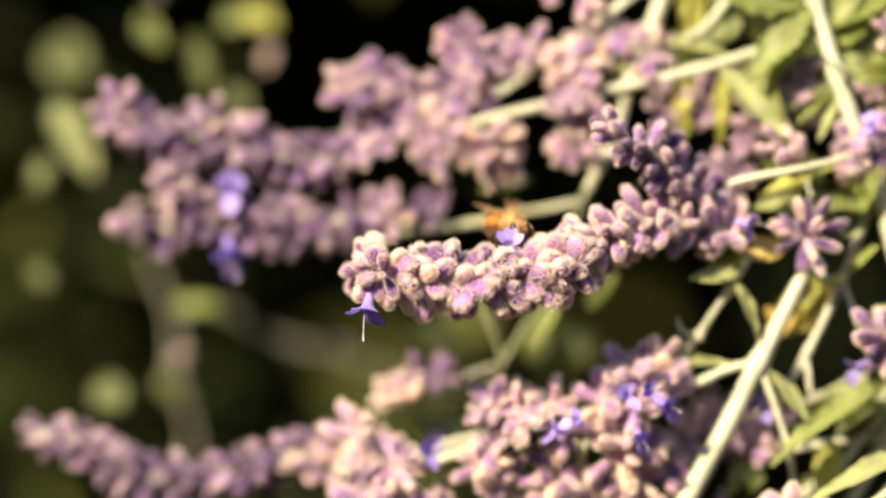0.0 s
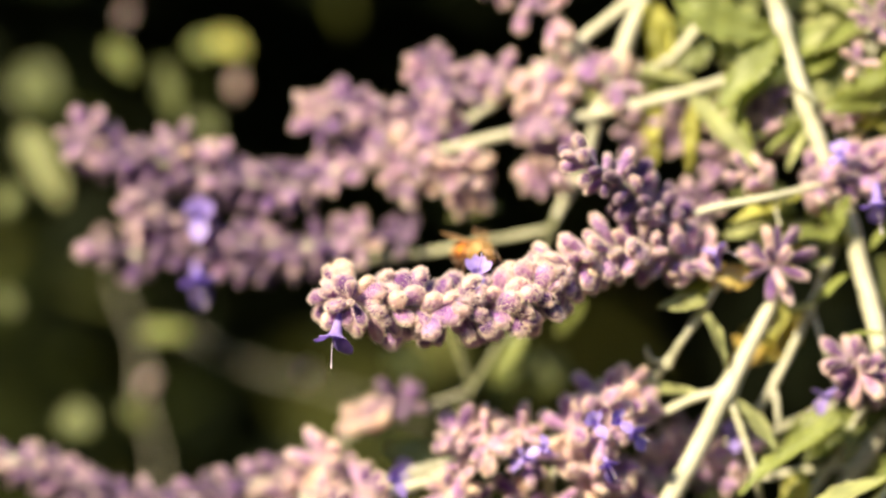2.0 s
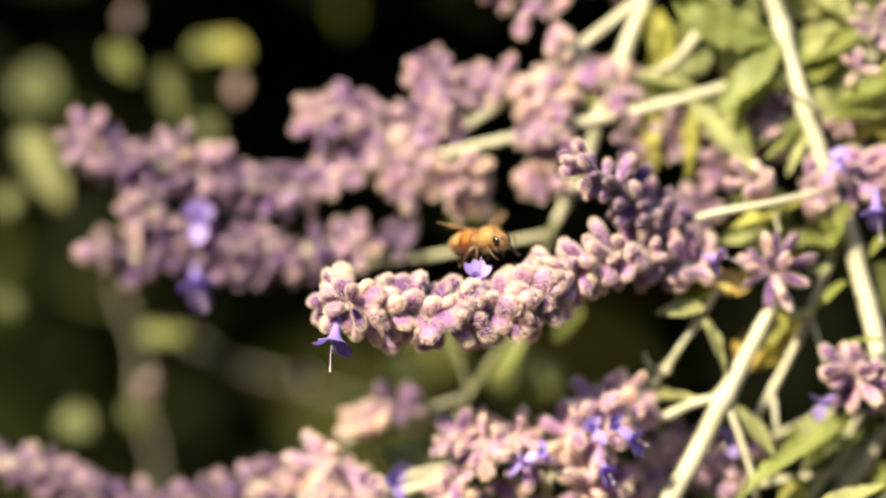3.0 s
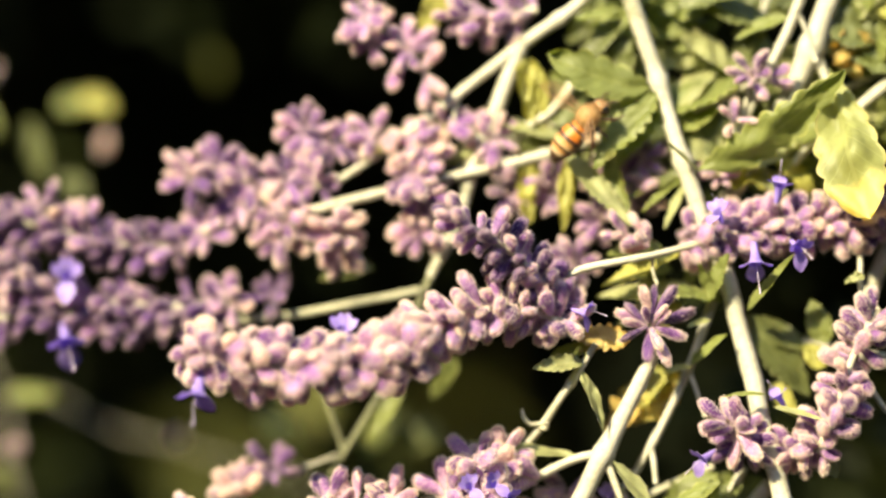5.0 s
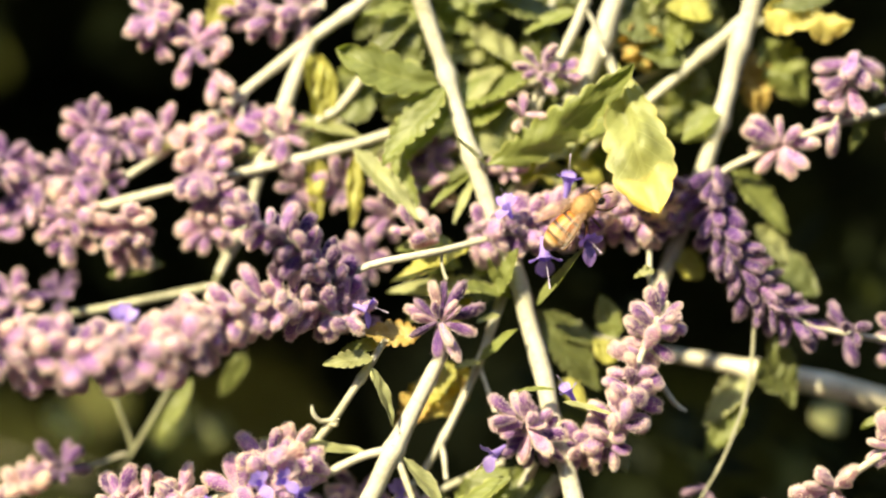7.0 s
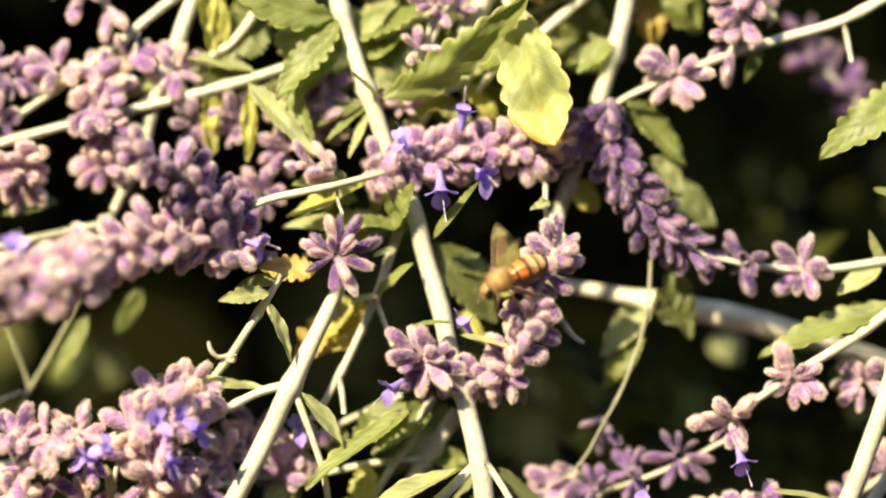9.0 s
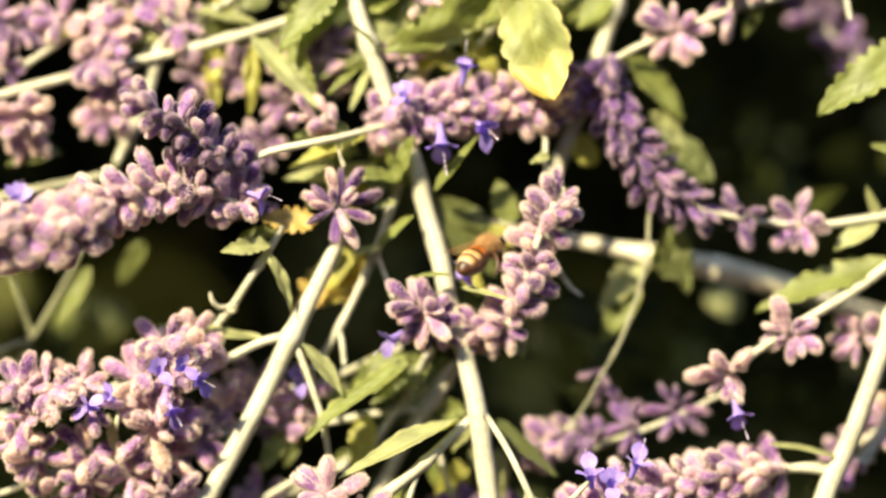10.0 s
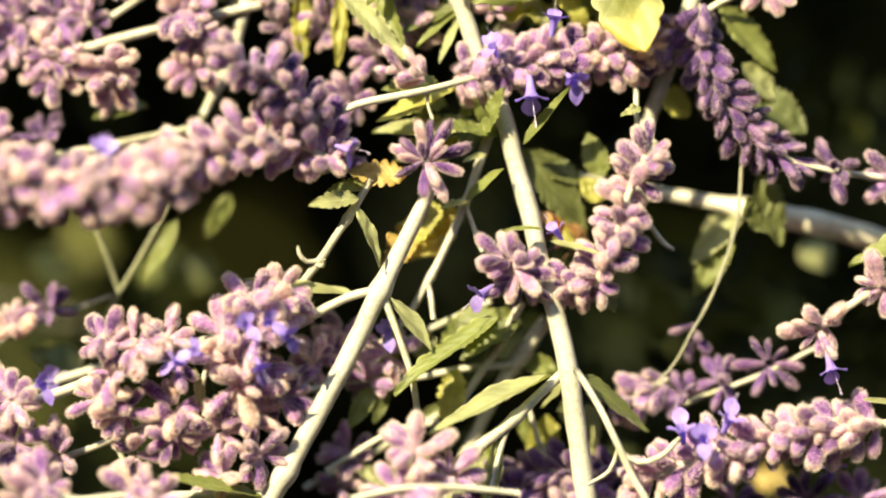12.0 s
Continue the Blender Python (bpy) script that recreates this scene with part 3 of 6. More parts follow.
leaf(t, (-14.8, -40.4, 1), (-36.4, -38.4, 3), 4.2, "pale", (0, 0.9, 0.45), -0.06, 0.3, 8, 0.06)
leaf(t, (-33.2, -79.7, 5), (-52.8, -74.4, 12), 5.0, "green", (0.1, 0.85, 0.5), 0.05, 0.3)
leaf(t, (-6.4, -31.3, -3), (-8.3, -28.5, -2), 3.0, "orange", (-0.2, 0.5, 0.8), 0.1)
leaf(t, (-2.5, -30.3, -6), (-10.4, -34.9, -8), 7.0, "orange", (-0.3, 0.6, 0.7), 0.1, 0.1, 6, 0.3)
leaf(t, (2.1, -22.5, -7), (-4.1, -30.9, -6), 7.5, "lime", (-0.2, 0.6, 0.8), 0.05, 0.1, 6, 0.3)
leaf(t, (4.3, -25.4, -7), (0.3, -33.2, -8), 6.5, "orange", (-0.2, 0.6, 0.8), 0.05, 0.1, 6, 0.3)

for a, z, w, tone in (((2.4, -5.5, -7), (-5.4, -8.3, -5), 4.5, "pale"), ((3.6, -3.3, -9), (-6.5, -3.9, -9), 6.0, "green"), ((5.8, -6.7, -8), (10.2, -1.1, -4), 4.0, "green"), ((-0.9, -11.1, -9), (-7.6, -14.5, -8), 5.0, "pale"), ((5.8, -10, -10), (-0.9, -16.7, -9), 5.0, "lime")):
    leaf(t, a, z, w, tone, (-0.2, 0.7, 0.65), 0.06, 0.25, 7, 0.18, 0.1)
r3 = random.Random(8)
low, high = (-9.5, -81.5, -8), (28.9, -46.9, -8)
for k in range(16):
    q = (r3.uniform(low[0], high[0]), r3.uniform(low[1], high[1]), r3.uniform(-16, -6))
    a, w = r3.uniform(2.6, 5.4), r3.uniform(6, 12)
    leaf(t, q, (q[0] + math.cos(a) * w, q[1] + math.sin(a) * w, q[2] + r3.uniform(-2, 3)), r3.uniform(2.5, 5), r3.choice(("green", "pale", "green", "dark")), (r3.uniform(-0.5, 0.4), r3.uniform(0.2, 0.8), 0.7), 0.06, 0.25, 6, 0.15, 0.2)
for a, z, w in (((-6.6, -33.8, -8), (-0.4, -24.2, -8), 8.0), ((-3.2, -33.2, -9), (5.8, -24.3, -9), 7.0)):
    leaf(t, a, z, w, "yellow", (-0.2, 0.5, 0.85), 0.05, 0.1, 5, 0.35, 0.4, 1.0, 0.5)
# the hooked twig under the long spike
t = stem_thing((-29.3, -41.8, -2), "pale hooked twig beneath the long flower spike")
stalk(t, [(-11.3, -17.8, 4, 0.56), (-14.4, -22.8, 3, 0.78), (-18, -28.3, 2, 0.78), (-21.6, -33.7, 1, 0.78), (-25.4, -38.4, -1, 0.78), (-30.5, -43, -3, 0.67)], "stem", nodes=(9, 22))
stalk(t, [(-21.6, -33.7, 1, 0.56), (-24.2, -33.9, 2, 0.45), (-25.6, -32.2, 3, 0.45), (-25.8, -30.7, 3, 0.33)], "side_twig")
stalk(t, [(-22.5, -34.5, 1, 0.45), (-21, -34.7, 3, 0.45), (-20.7, -33.4, 4, 0.33)], "side_twig")
leaf(t, (-13.7, -21.4, 4), (-23.4, -22.1, 8), 4.0, "pale", (0, 0.5, 0.85), 0.12, 0.3, 7)
leaf(t, (-11.3, -19.2, 2), (-20.2, -19.4, 3), 5.0, "green", (0, 0.8, 0.6), 0.1)
leaf(t, (-14.2, -23.3, 4), (-8.9, -34.4, 6), 3.4, "pale", (0.8, 0.2, 0.6), 0.1, 0.3, 7, 0.1, 0.12)
leaf(t, (-4.6, -17.3, 3), (-15.7, -15.5, 4), 6.0, "orange", (0, 0.4, 0.9), 0.2, 0.1, 6, 0.3)

# the slender stem beside the main one
t = stem_thing((-4.8, -46.6, -6), "slender grey-green sage stem with narrow leaves")
stalk(t, [(14.3, -2.4, -5, 1), (11.7, -9.6, -5, 1), (9.4, -16.3, -4, 0.89), (6.9, -23.1, -4, 0.78), (2.6, -32.5, -4, 0.78), (-0.6, -38.5, -4, 0.78), (-4.8, -45.4, -5, 0.67), (-11.6, -52.2, -7, 0.67), (-20.6, -57.8, -8, 0.67)], "stem", nodes=(22, 38))
stalk(t, [(7.2, -23.3, -3, 0.45), (8.7, -27.5, -2, 0.45), (10.4, -32.2, -2, 0.45)], "side_twig")
stalk(t, [(-0.3, -38.4, -3, 0.56), (0.3, -42, -2, 0.56), (0.6, -45.5, -2, 0.45)], "side_twig")
leaf(t, (11.1, -9, -1), (14.2, 0.2, 3), 5.0, "green", (-0.6, 0.4, 0.7), 0.08, 0.2)
leaf(t, (11.3, -9.4, -2), (3.3, -6.2, 2), 6.0, "green", (0.1, 0.85, 0.5), 0.12, 0.2)
leaf(t, (7.2, -21.9, -2), (15, -16.1, 2), 3.4, "green", (-0.4, 0.6, 0.6), -0.05, 0.35, 8, 0.12)
leaf(t, (11.3, -13, -1), (6.6, -14.2, 2), 2.6, "pale", (0, 0.9, 0.4), 0.05, 0.2, 5, 0.0)
leaf(t, (10, -7.4, -4), (-11.3, -7.8, -6), 6.5, "pale", (0, 0.8, 0.6), 0.05, 0.2, 8, 0.08)
leaf(t, (7.9, -22.5, -2), (2.1, -23.2, 0), 3.2, "pale", (0, 0.9, 0.4), 0.1, 0.3, 5)

# the low stems in the middle
t = stem_thing((-5, -83.7, 6), "pale low stem with narrow leaves")
stalk(t, [(26.9, -55.3, 2, 1), (20.7, -60.6, 6, 1), (15.1, -65.8, 8, 1.12), (6.2, -72.5, 9, 1.23), (-2.7, -80.1, 10, 1.34), (-9.4, -86.7, 10, 1.34), (-25.8, -207.2, -2, 1.56), (-7, -429.4, -25, 2.01), (14.7, -679.4, -40, 2.68)], "stem", nodes=(15,))
stalk(t, [(15.1, -65.8, 8, 0.67), (13.4, -71.5, 8, 0.56), (11.7, -78.1, 8, 0.56)], "side_twig")
leaf(t, (12.8, -68.2, 8), (10.5, -83.7, 8), 4.5, "pale", (0.6, 0.3, 0.7), 0.05, 0.3, 7, 0.08)
t = stem_thing((4, -73.9, -10), "grey-green stems crossing under the main stem")
stalk(t, [(23.3, -45.7, -8, 1.45), (17.6, -53.6, -8, 1.56), (13.3, -60.3, -9, 1.34), (8.6, -69.4, -10, 1.23), (2.9, -80.7, -11, 1.23), (-0.5, -88.6, -11, 1.23), (-5.8, -213.2, -30, 1.56), (6.8, -439.9, -50, 2.01), (27, -699, -70, 2.68)], "stem", nodes=(9,))
stalk(t, [(18.2, -42.2, -5, 0.89), (14.2, -50, -5, 0.89), (8.6, -58.4, -5, 0.78), (2.9, -67.4, -6, 0.78)], "side_twig")
stalk(t, [(16.5, -54.8, -6, 0.67), (6.4, -55.6, -6, 0.67), (-4.9, -57.6, -6, 0.67), (-17.2, -58.3, -7, 0.67), (-27.4, -60.6, -8, 0.56)], "side_twig")
stalk(t, [(1.8, -66.1, -4, 0.56), (-6, -67.2, -4, 0.67), (-11.7, -70.1, -5, 0.67), (-20.7, -75.7, -6, 0.67)], "side_twig")
stalk(t, [(19.2, -62.3, -4, 0.56), (21.4, -70.2, -4, 0.56), (24.2, -75.8, -4, 0.56)], "side_twig")
leaf(t, (14.2, -44.7, 2), (-7.9, -58.3, 8), 7.2, "green", (-0.5, 0.7, 0.5), 0.08, 0.4, 8, 0.2)
leaf(t, (5.2, -55.5, -4), (2.9, -67.1, -2), 6.0, "lime", (-0.2, 0.3, 0.9), 0.1, 0.1, 7)
leaf(t, (17.6, -46.6, -3), (5.8, -53.3, -4), 8.0, "dark", (-0.2, 0.8, 0.5), 0.05)
leaf(t, (-11.6, -58.8, -5), (-16.1, -67.1, -3), 4.2, "green", (0.3, 0.3, 0.9), 0.1)
leaf(t, (-8.8, -58, -5), (-11.1, -66.5, -5), 3.6, "dark", (0.3, 0.3, 0.9), 0.1)
leaf(t, (15.3, -73.9, -9), (1.7, -82.5, -6), 7.0, "pale", (0, 0.5, 0.85), 0.1)
leaf(t, (23.2, -64.8, -8), (20.9, -77.3, -9), 7.0, "lime", (0.3, 0.3, 0.9), 0.1)
leaf(t, (31, -62.5, -6), (32.1, -73.7, -6), 5.0, "pale", (0.3, 0.3, 0.9), 0.1)
t = stem_thing((43.7, -83.8, 8), "thin curving green twig")
stalk(t, [(28.4, -55, 8, 0.67), (32.2, -61, 9, 0.67), (35.8, -68.2, 10, 0.67), (39.3, -75.9, 10, 0.78), (43.1, -83.7, 10, 0.78), (53.6, -185, 0, 1), (56.7, -436, -40, 1.34), (50.4, -692.6, -60, 1.79)], "stem")
stalk(t, [(37.1, -70.9, 10, 0.45), (40.4, -73.2, 10, 0.56), (44.8, -72, 11, 0.56), (48.7, -68.2, 11, 0.45)], "side_twig")
stalk(t, [(36.6, -70.5, 9, 0.45), (34.9, -74.9, 9, 0.45), (30.5, -77.6, 9, 0.33)], "side_twig")

# the long side stem of the rear spike
t = stem_thing((1.8, 28.2, -8), "long pale side stem in front of the rear spike")
stalk(t, [(3.5, 28.3, -9, 0.89), (-2.7, 25.8, -9, 0.89), (-10.6, 23.1, -10, 1), (-20.8, 20, -11, 1), (-35.5, 16.4, -12, 1), (-50.2, 13.1, -14, 0.89), (-61.6, 10.3, -15, 1), (-74.3, 6.9, -18, 0.89), (-84.8, 4.9, -21, 0.78), (-96.4, 3.5, -24, 0.67)], "stem", nodes=(13, 27, 52))
leaf(t, (-10.6, 22.7, -10), (-4.9, 6.3, -2), 5.0, "green", (-0.6, 0.3, 0.8), 0.05, 0.3)
leaf(t, (-17.8, 20.1, -6), (-4.4, 5.9, 0), 5.2, "pale", (0.3, 0.4, 0.85), 0.04, 0.3, 10, 0.2)
leaf(t, (-17.6, 18.7, -9), (-17.8, 4.4, -6), 3.6, "lime", (0.3, 0.1, 0.9), 0.05, 0.3, 6, 0.1, 0.2)
leaf(t, (-16.2, 22.1, -11), (-31.5, 27.2, -13), 4.4, "pale", (0, 0.9, 0.4), 0.08, 0.2, 7, 0.08)
leaf(t, (-25.3, 19.3, -12), (-25.1, 5.5, -12), 5.0, "lime", (0.3, 0.2, 0.9), 0.05, 0.3, 6, 0.3, 0.3)

# the diagonal stem behind, and the thick forked one beside it
t = stem_thing((-9.5, 56.7, -14), "grey-white diagonal stem behind the leaves")
stalk(t, [(-7.2, 57.8, -13, 1.23), (-16.3, 49.3, -14, 1.12), (-25.3, 42.9, -14, 1.23), (-35.6, 35, -15, 1), (-43.5, 28.7, -16, 1), (-51.5, 22.8, -17, 0.89), (-59.3, 17.4, -18, 0.78), (-66.5, 12.6, -20, 0.67)], "stem", nodes=(16,))
stalk(t, [(-39, 32.4, -15, 0.33), (-40.1, 28.4, -15, 0.33), (-40.4, 25.1, -16, 0.33)], "side_twig")
leaf(t, (-51.6, 22.3, -18), (-60.5, 19.4, -16), 6, "lime", (0, 0.9, 0.4))
leaf(t, (-39.1, 25.7, -18), (-51.6, 25.7, -18), 5, "lime", (0, 0.9, 0.4))
leaf(t, (-42.3, 53.3, -14), (-46.8, 43.3, -12), 6.0, "lime", (0.3, 0.2, 0.9), 0.1, 0.2, 7, 0.3)
t = stem_thing((-25.4, 44.3, -15), "thick pale stem that forks far down")
stalk(t, [(-26.3, 43.2, -15, 1.56), (-29.4, 35.3, -16, 1.56), (-33.1, 25.6, -17, 1.67), (-35.7, 20.3, -18, 1.45), (-37.8, 12.6, -19, 1.34), (-39.7, 5.8, -20, 1.34), (-42.4, 0.5, -21, 1.2), (-45.3, -4.9, -23, 0.85)], "stem")
# From here down the shade on the stem is in its colour.
stalk(t, [(-45.0, -4.4, -23, 0.8), (-49.5, -14.5, -28, 0.6), (-55.1, -27.3, -33, 0.5), (-64.9, -43.8, -37, 0.45), (-74, -60, -40, 0.45)], "stem", TWIG)
stalk(t, [(-70.5, -22, -37, 0.3), (-67.6, -29.5, -37, 0.32), (-64.3, -38.6, -37, 0.34), (-63.6, -42, -37, 0.34)], "side_twig", TWIG)
leaf(t, (-51.2, -26.3, -34), (-58.8, -39.6, -36), 4.4, "green", (-0.3, 0.3, 0.9), 0.03, 0.2, 7, 0.06)
stalk(t, [(-47.2, -7.6, -22, 0.75), (-51.8, -8.6, -23, 0.75), (-61.1, -10.4, -25, 0.75), (-72.7, -12.7, -27, 0.75), (-87.8, -14.4, -30, 0.75), (-101.8, -16, -32, 0.75)], "side_twig", GREY)
stalk(t, [(-10.6, 43.1, -14, 1.12), (-16.3, 34.1, -14, 1), (-20.8, 28.4, -15, 0.89), (-25.4, 25.6, -16, 0.78)], "side_twig")
leaf(t, (-27, 40.3, -14), (-24.2, 25.5, -13), 4.8, "lime", (0.4, 0.1, 0.9), 0.05, 0.2, 6, 0.1, 0.3)
leaf(t, (-24.2, 39.2, -14), (-22, 24.5, -15), 4.0, "lime", (-0.4, 0.2, 0.8), 0.05, 0.2, 6, 0.1, 0.3)
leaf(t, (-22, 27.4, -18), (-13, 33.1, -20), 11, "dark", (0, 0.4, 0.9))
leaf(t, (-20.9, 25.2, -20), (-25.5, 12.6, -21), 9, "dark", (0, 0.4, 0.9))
leaf(t, (-32.3, 22.9, -20), (-43.8, 18.4, -22), 6, "pale", (0, 0.8, 0.5))
leaf(t, (-56.4, -3.3, -24), (-67.9, -4.5, -24), 6, "dark", (0, 0.8, 0.5))

# thick stems of the upper clump
t = stem_thing((19.9, 19.3, -12), "stout chalky stem at a fork in the upper clump")
stalk(t, [(36.8, 56.5, -11, 2.01), (34, 48.6, -11, 2.01), (30.9, 40.2, -11, 2.23), (27.8, 32.9, -12, 2.01), (24.4, 26.7, -13, 1.9), (19.9, 18.2, -14, 1.79), (13.2, 9.2, -16, 1.67)], "stem", nodes=(16,))
stalk(t, [(29.7, 52.9, -7, 1), (26.7, 45.1, -7, 1), (22.6, 36.6, -7, 0.89), (18.7, 28.2, -7, 0.78), (15.3, 21.5, -8, 0.67)], "side_twig")
stalk(t, [(28.3, 48.4, -6, 0.45), (30.8, 42.8, -6, 0.45), (32.1, 38.3, -6, 0.45)], "side_twig")
stalk(t, [(32.7, 38.9, -8, 1), (35.5, 31, -7, 0.89), (37.5, 24.2, -6, 0.89), (37.9, 17, -6, 0.78)], "side_twig", nodes=(13,))
stalk(t, [(36.7, 25.4, -8, 0.67), (31.1, 21.5, -9, 0.67), (27.7, 18.1, -10, 0.67)], "side_twig")
stalk(t, [(18.7, 33.9, -10, 1), (13.1, 31.1, -10, 1), (7.4, 28.8, -9, 0.89)], "side_twig")
leaf(t, (34.6, 37.2, -2), (42.8, 6.6, 7), 14.0, "fading", (-0.2, 0.35, 0.92), -0.06, 0.22, 7, 0.13, 0.22, 1.6, 0.55, 0.12)
leaf(t, (26.6, 47.4, -9), (15.8, 43.9, -6), 4.4, "green", (0, 0.85, 0.5))
leaf(t, (27.8, 22.7, -12), (36.9, 28.4, -14), 8, "green", (0, 0.8, 0.6))
leaf(t, (24.3, 19.3, -10), (32.2, 13.1, -9), 6, "lime", (0, 0.8, 0.6), 0.1, 0.2, 6, 0.3, 0.2)
leaf(t, (19.9, 17, -11), (26.6, 12.5, -11), 6, "pale", (0, 0.8, 0.6), 0.1, 0.2, 6, 0.3, 0.2)
leaf(t, (34.6, 46.5, -13), (44.9, 43.2, -15), 10, "dark", (0, 0.5, 0.85))
leaf(t, (38.1, 45.4, -15), (41.5, 35.3, -16), 9, "orange", (0, 0.3, 0.95), 0.1, 0.1, 6, 0.3, 0.3)
leaf(t, (5.2, 43.1, -14), (16.5, 37.5, -15), 10, "pale", (-0.2, 0.8, 0.5))
leaf(t, (8.6, 50.9, -12), (23.3, 46.5, -14), 9, "dark", (-0.2, 0.7, 0.6))
t = stem_thing((42.2, -11.2, -9), "stout pale stem behind the spikes")
stalk(t, [(63.2, 54.2, -10, 2.01), (61, 46.3, -10, 1.9), (58.2, 37.3, -10, 1.79), (56.5, 30, -10, 1.79), (53.9, 21.5, -11, 1.67), (51.1, 13.1, -12, 1.67), (47, 2.3, -12, 1.56), (43.6, -6.7, -13, 1.56), (39.5, -16.8, -14, 1.45)], "stem", nodes=(14, 30))
stalk(t, [(61.7, 47.5, -12, 1.23), (54.9, 41.3, -12, 1.23), (47, 34.6, -13, 1.12), (40.3, 29, -14, 1)], "side_twig", nodes=(12,))
leaf(t, (48.7, 37.4, -13), (39.1, 40.2, -12), 8, "dark", (0, 0.7, 0.7))
leaf(t, (55.2, 28.2, -8), (47.3, 22, -6), 6.0, "green", (-0.2, 0.7, 0.6), 0.1, 0.2)
leaf(t, (63.9, 47.5, -12), (81.1, 43.1, -8), 8.5, "yellow", (0.1, 0.6, 0.75), -0.1, 0.2, 7, 0.25, 0.4)
leaf(t, (64.7, 42.4, -24), (73.9, 29.9, -25), 10, "green", (0.1, 0.3, 0.9), 0.1, 0.1, 6, 0.3, 0.3)
leaf(t, (63.1, 40.2, -26), (64.2, 26.4, -26), 7, "orange", (0.1, 0.3, 0.9), 0.1, 0.1, 6, 0.3, 0.3)
leaf(t, (65.1, 48.7, -13), (78.6, 52.1, -12), 8, "dark", (0.1, 0.6, 0.8))
leaf(t, (53.9, 46.5, -14), (44.8, 49.3, -13), 7, "lime", (0.1, 0.6, 0.8))
leaf(t, (46.5, -1, -14), (52.2, -5.6, -15), 7, "lime", (0.1, 0.5, 0.8))

# thick out-of-focus branch far behind
t = stem_thing((95.8, -34.1, -75), "thick bare bleached branch lying deep in the clump")
stalk(t, [(26, -17.5, -44, 0.9), (41.9, -20.7, -42, 1.1), (54, -22.9, -41, 1.3), (62.6, -24.6, -40, 1.6), (70, -26.2, -40, 2.0), (80, -28.2, -40, 2.5), (90.3, -31, -42, 2.3), (104, -35.5, -50, 1.7), (128, -44, -75, 1.4)], "stem", BARK, nodes=(38,))
leaf(t, (63.7, -25.7, -40), (54.2, -32.5, -38), 6, "pale", (0, 0.6, 0.8))
leaf(t, (78.1, -32.3, -62), (83.8, -38.2, -60), 8, "pale", (0, 0.5, 0.9))

# the right-hand stems
t = stem_thing((97.5, -68.7, 3), "stout white stem with two toothed leaves")
stalk(t, [(118.5, -1.8, 0, 1.67), (115, -18.5, 1, 1.67), (112.8, -26.5, 2, 1.67), (107.6, -42.7, 3, 1.8), (101, -60.7, 3, 1.95), (96.9, -69.9, 3, 2.12), (94.6, -77.7, 3, 2.12), (77.2, -219, -10, 2.34), (66.3, -417.1, -20, 2.68), (76.9, -665.7, -30, 3.12)], "stem", nodes=(36,))
stalk(t, [(123.4, -36.5, -4, 1.23), (115.1, -47.8, -4, 1.34), (108.5, -59.1, -4, 1.34), (103.8, -65.8, -3, 1.34)], "side_twig")
stalk(t, [(99.9, -65.4, 2, 0.78), (93, -65.9, 3, 0.78), (85.1, -66.4, 3, 0.67), (78.4, -65.2, 3, 0.56)], "side_twig")
leaf(t, (98.6, -64.2, 4), (84.9, -60.8, 6), 3.0, "pale", (0, 0.9, 0.4), 0.05, 0.3, 6, 0.05)
leaf(t, (116.6, 18.9, -1), (94.4, 4.9, 5), 10.0, "green", (-0.2, 0.45, 0.85), 0.08, 0.2)
leaf(t, (123.1, -7.5, 0), (106, -1.2, 2), 5.0, "green", (0, 0.6, 0.8), 0.1)
leaf(t, (110.4, -25.5, -1), (82.2, -34, 0), 8.6, "green", (-0.2, 0.75, 0.6), 0.06, 0.25)
leaf(t, (107.4, -17.4, -2), (98.2, -22.8, 0), 5.0, "pale", (-0.2, 0.6, 0.7), 0.06, 0.25, 6, 0.05)
leaf(t, (107.6, -16.8, -2), (104.5, -10.6, 0), 2.4, "pale", (-0.6, 0.4, 0.7), 0.1, 0.25, 5, 0.05)

# ---- flower spikes ----
def spike_thing(base, label):
    return start("flower_spike", base, label, "flower spike", "sage flower spikes")


# the long spike in front
t = spike_thing((-13.8, -12, 10), "long dense mauve flower spike with one open flower")
front_spike = t
spike(t, [(-87.9, -20.5, 20), (-81.2, -22.2, 20), (-71.2, -23.2, 20), (-61.2, -23.2, 20), (-52.4, -21.9, 19), (-45.8, -18.7, 18)], 3.6, 9, 7.6, 110, ("pink", "mauve", "mauve", "mauve"), 0.02, 0, 0.8, 1.08)
whorl(t, (-83.3, -21.6, 22), (-0.35, 0.0, 0.9), 8, 7.0, 84, ("pink", "mauve"), 0, 8, None, 1.0)
whorl(t, (-83.9, -21.4, 23), (-0.5, 0.1, 0.85), 4, 4.8, 42, ("pink", "mauve"), 0, 10)
spike(t, [(-46.9, -18.7, 18), (-40.4, -14.4, 16), (-34.4, -11.7, 13), (-27.2, -10.8, 10), (-20.6, -11.9, 7), (-14.4, -14.5, 5)], 4.8, 10, 7.2, 84, ("pink", "mauve"), 0.03)
flower(t, (-59.2, -18, 18), (0.1, 0.6, 0.8), (0.1, 1, 0), 0.95)
flower(t, (-86.1, -24.2, 22), (-0.1, -0.9, 0.4), (-0.4, 0.6, 0.7), 1.2)
flower(t, (-14.6, -11.1, 8), (0.85, -0.2, 0.35), (0, 0.9, 0.3), 0.75)

# its short dusky neighbour
t = spike_thing((-18.8, -13.2, 9), "short dusky purple flower spike with grey felt")
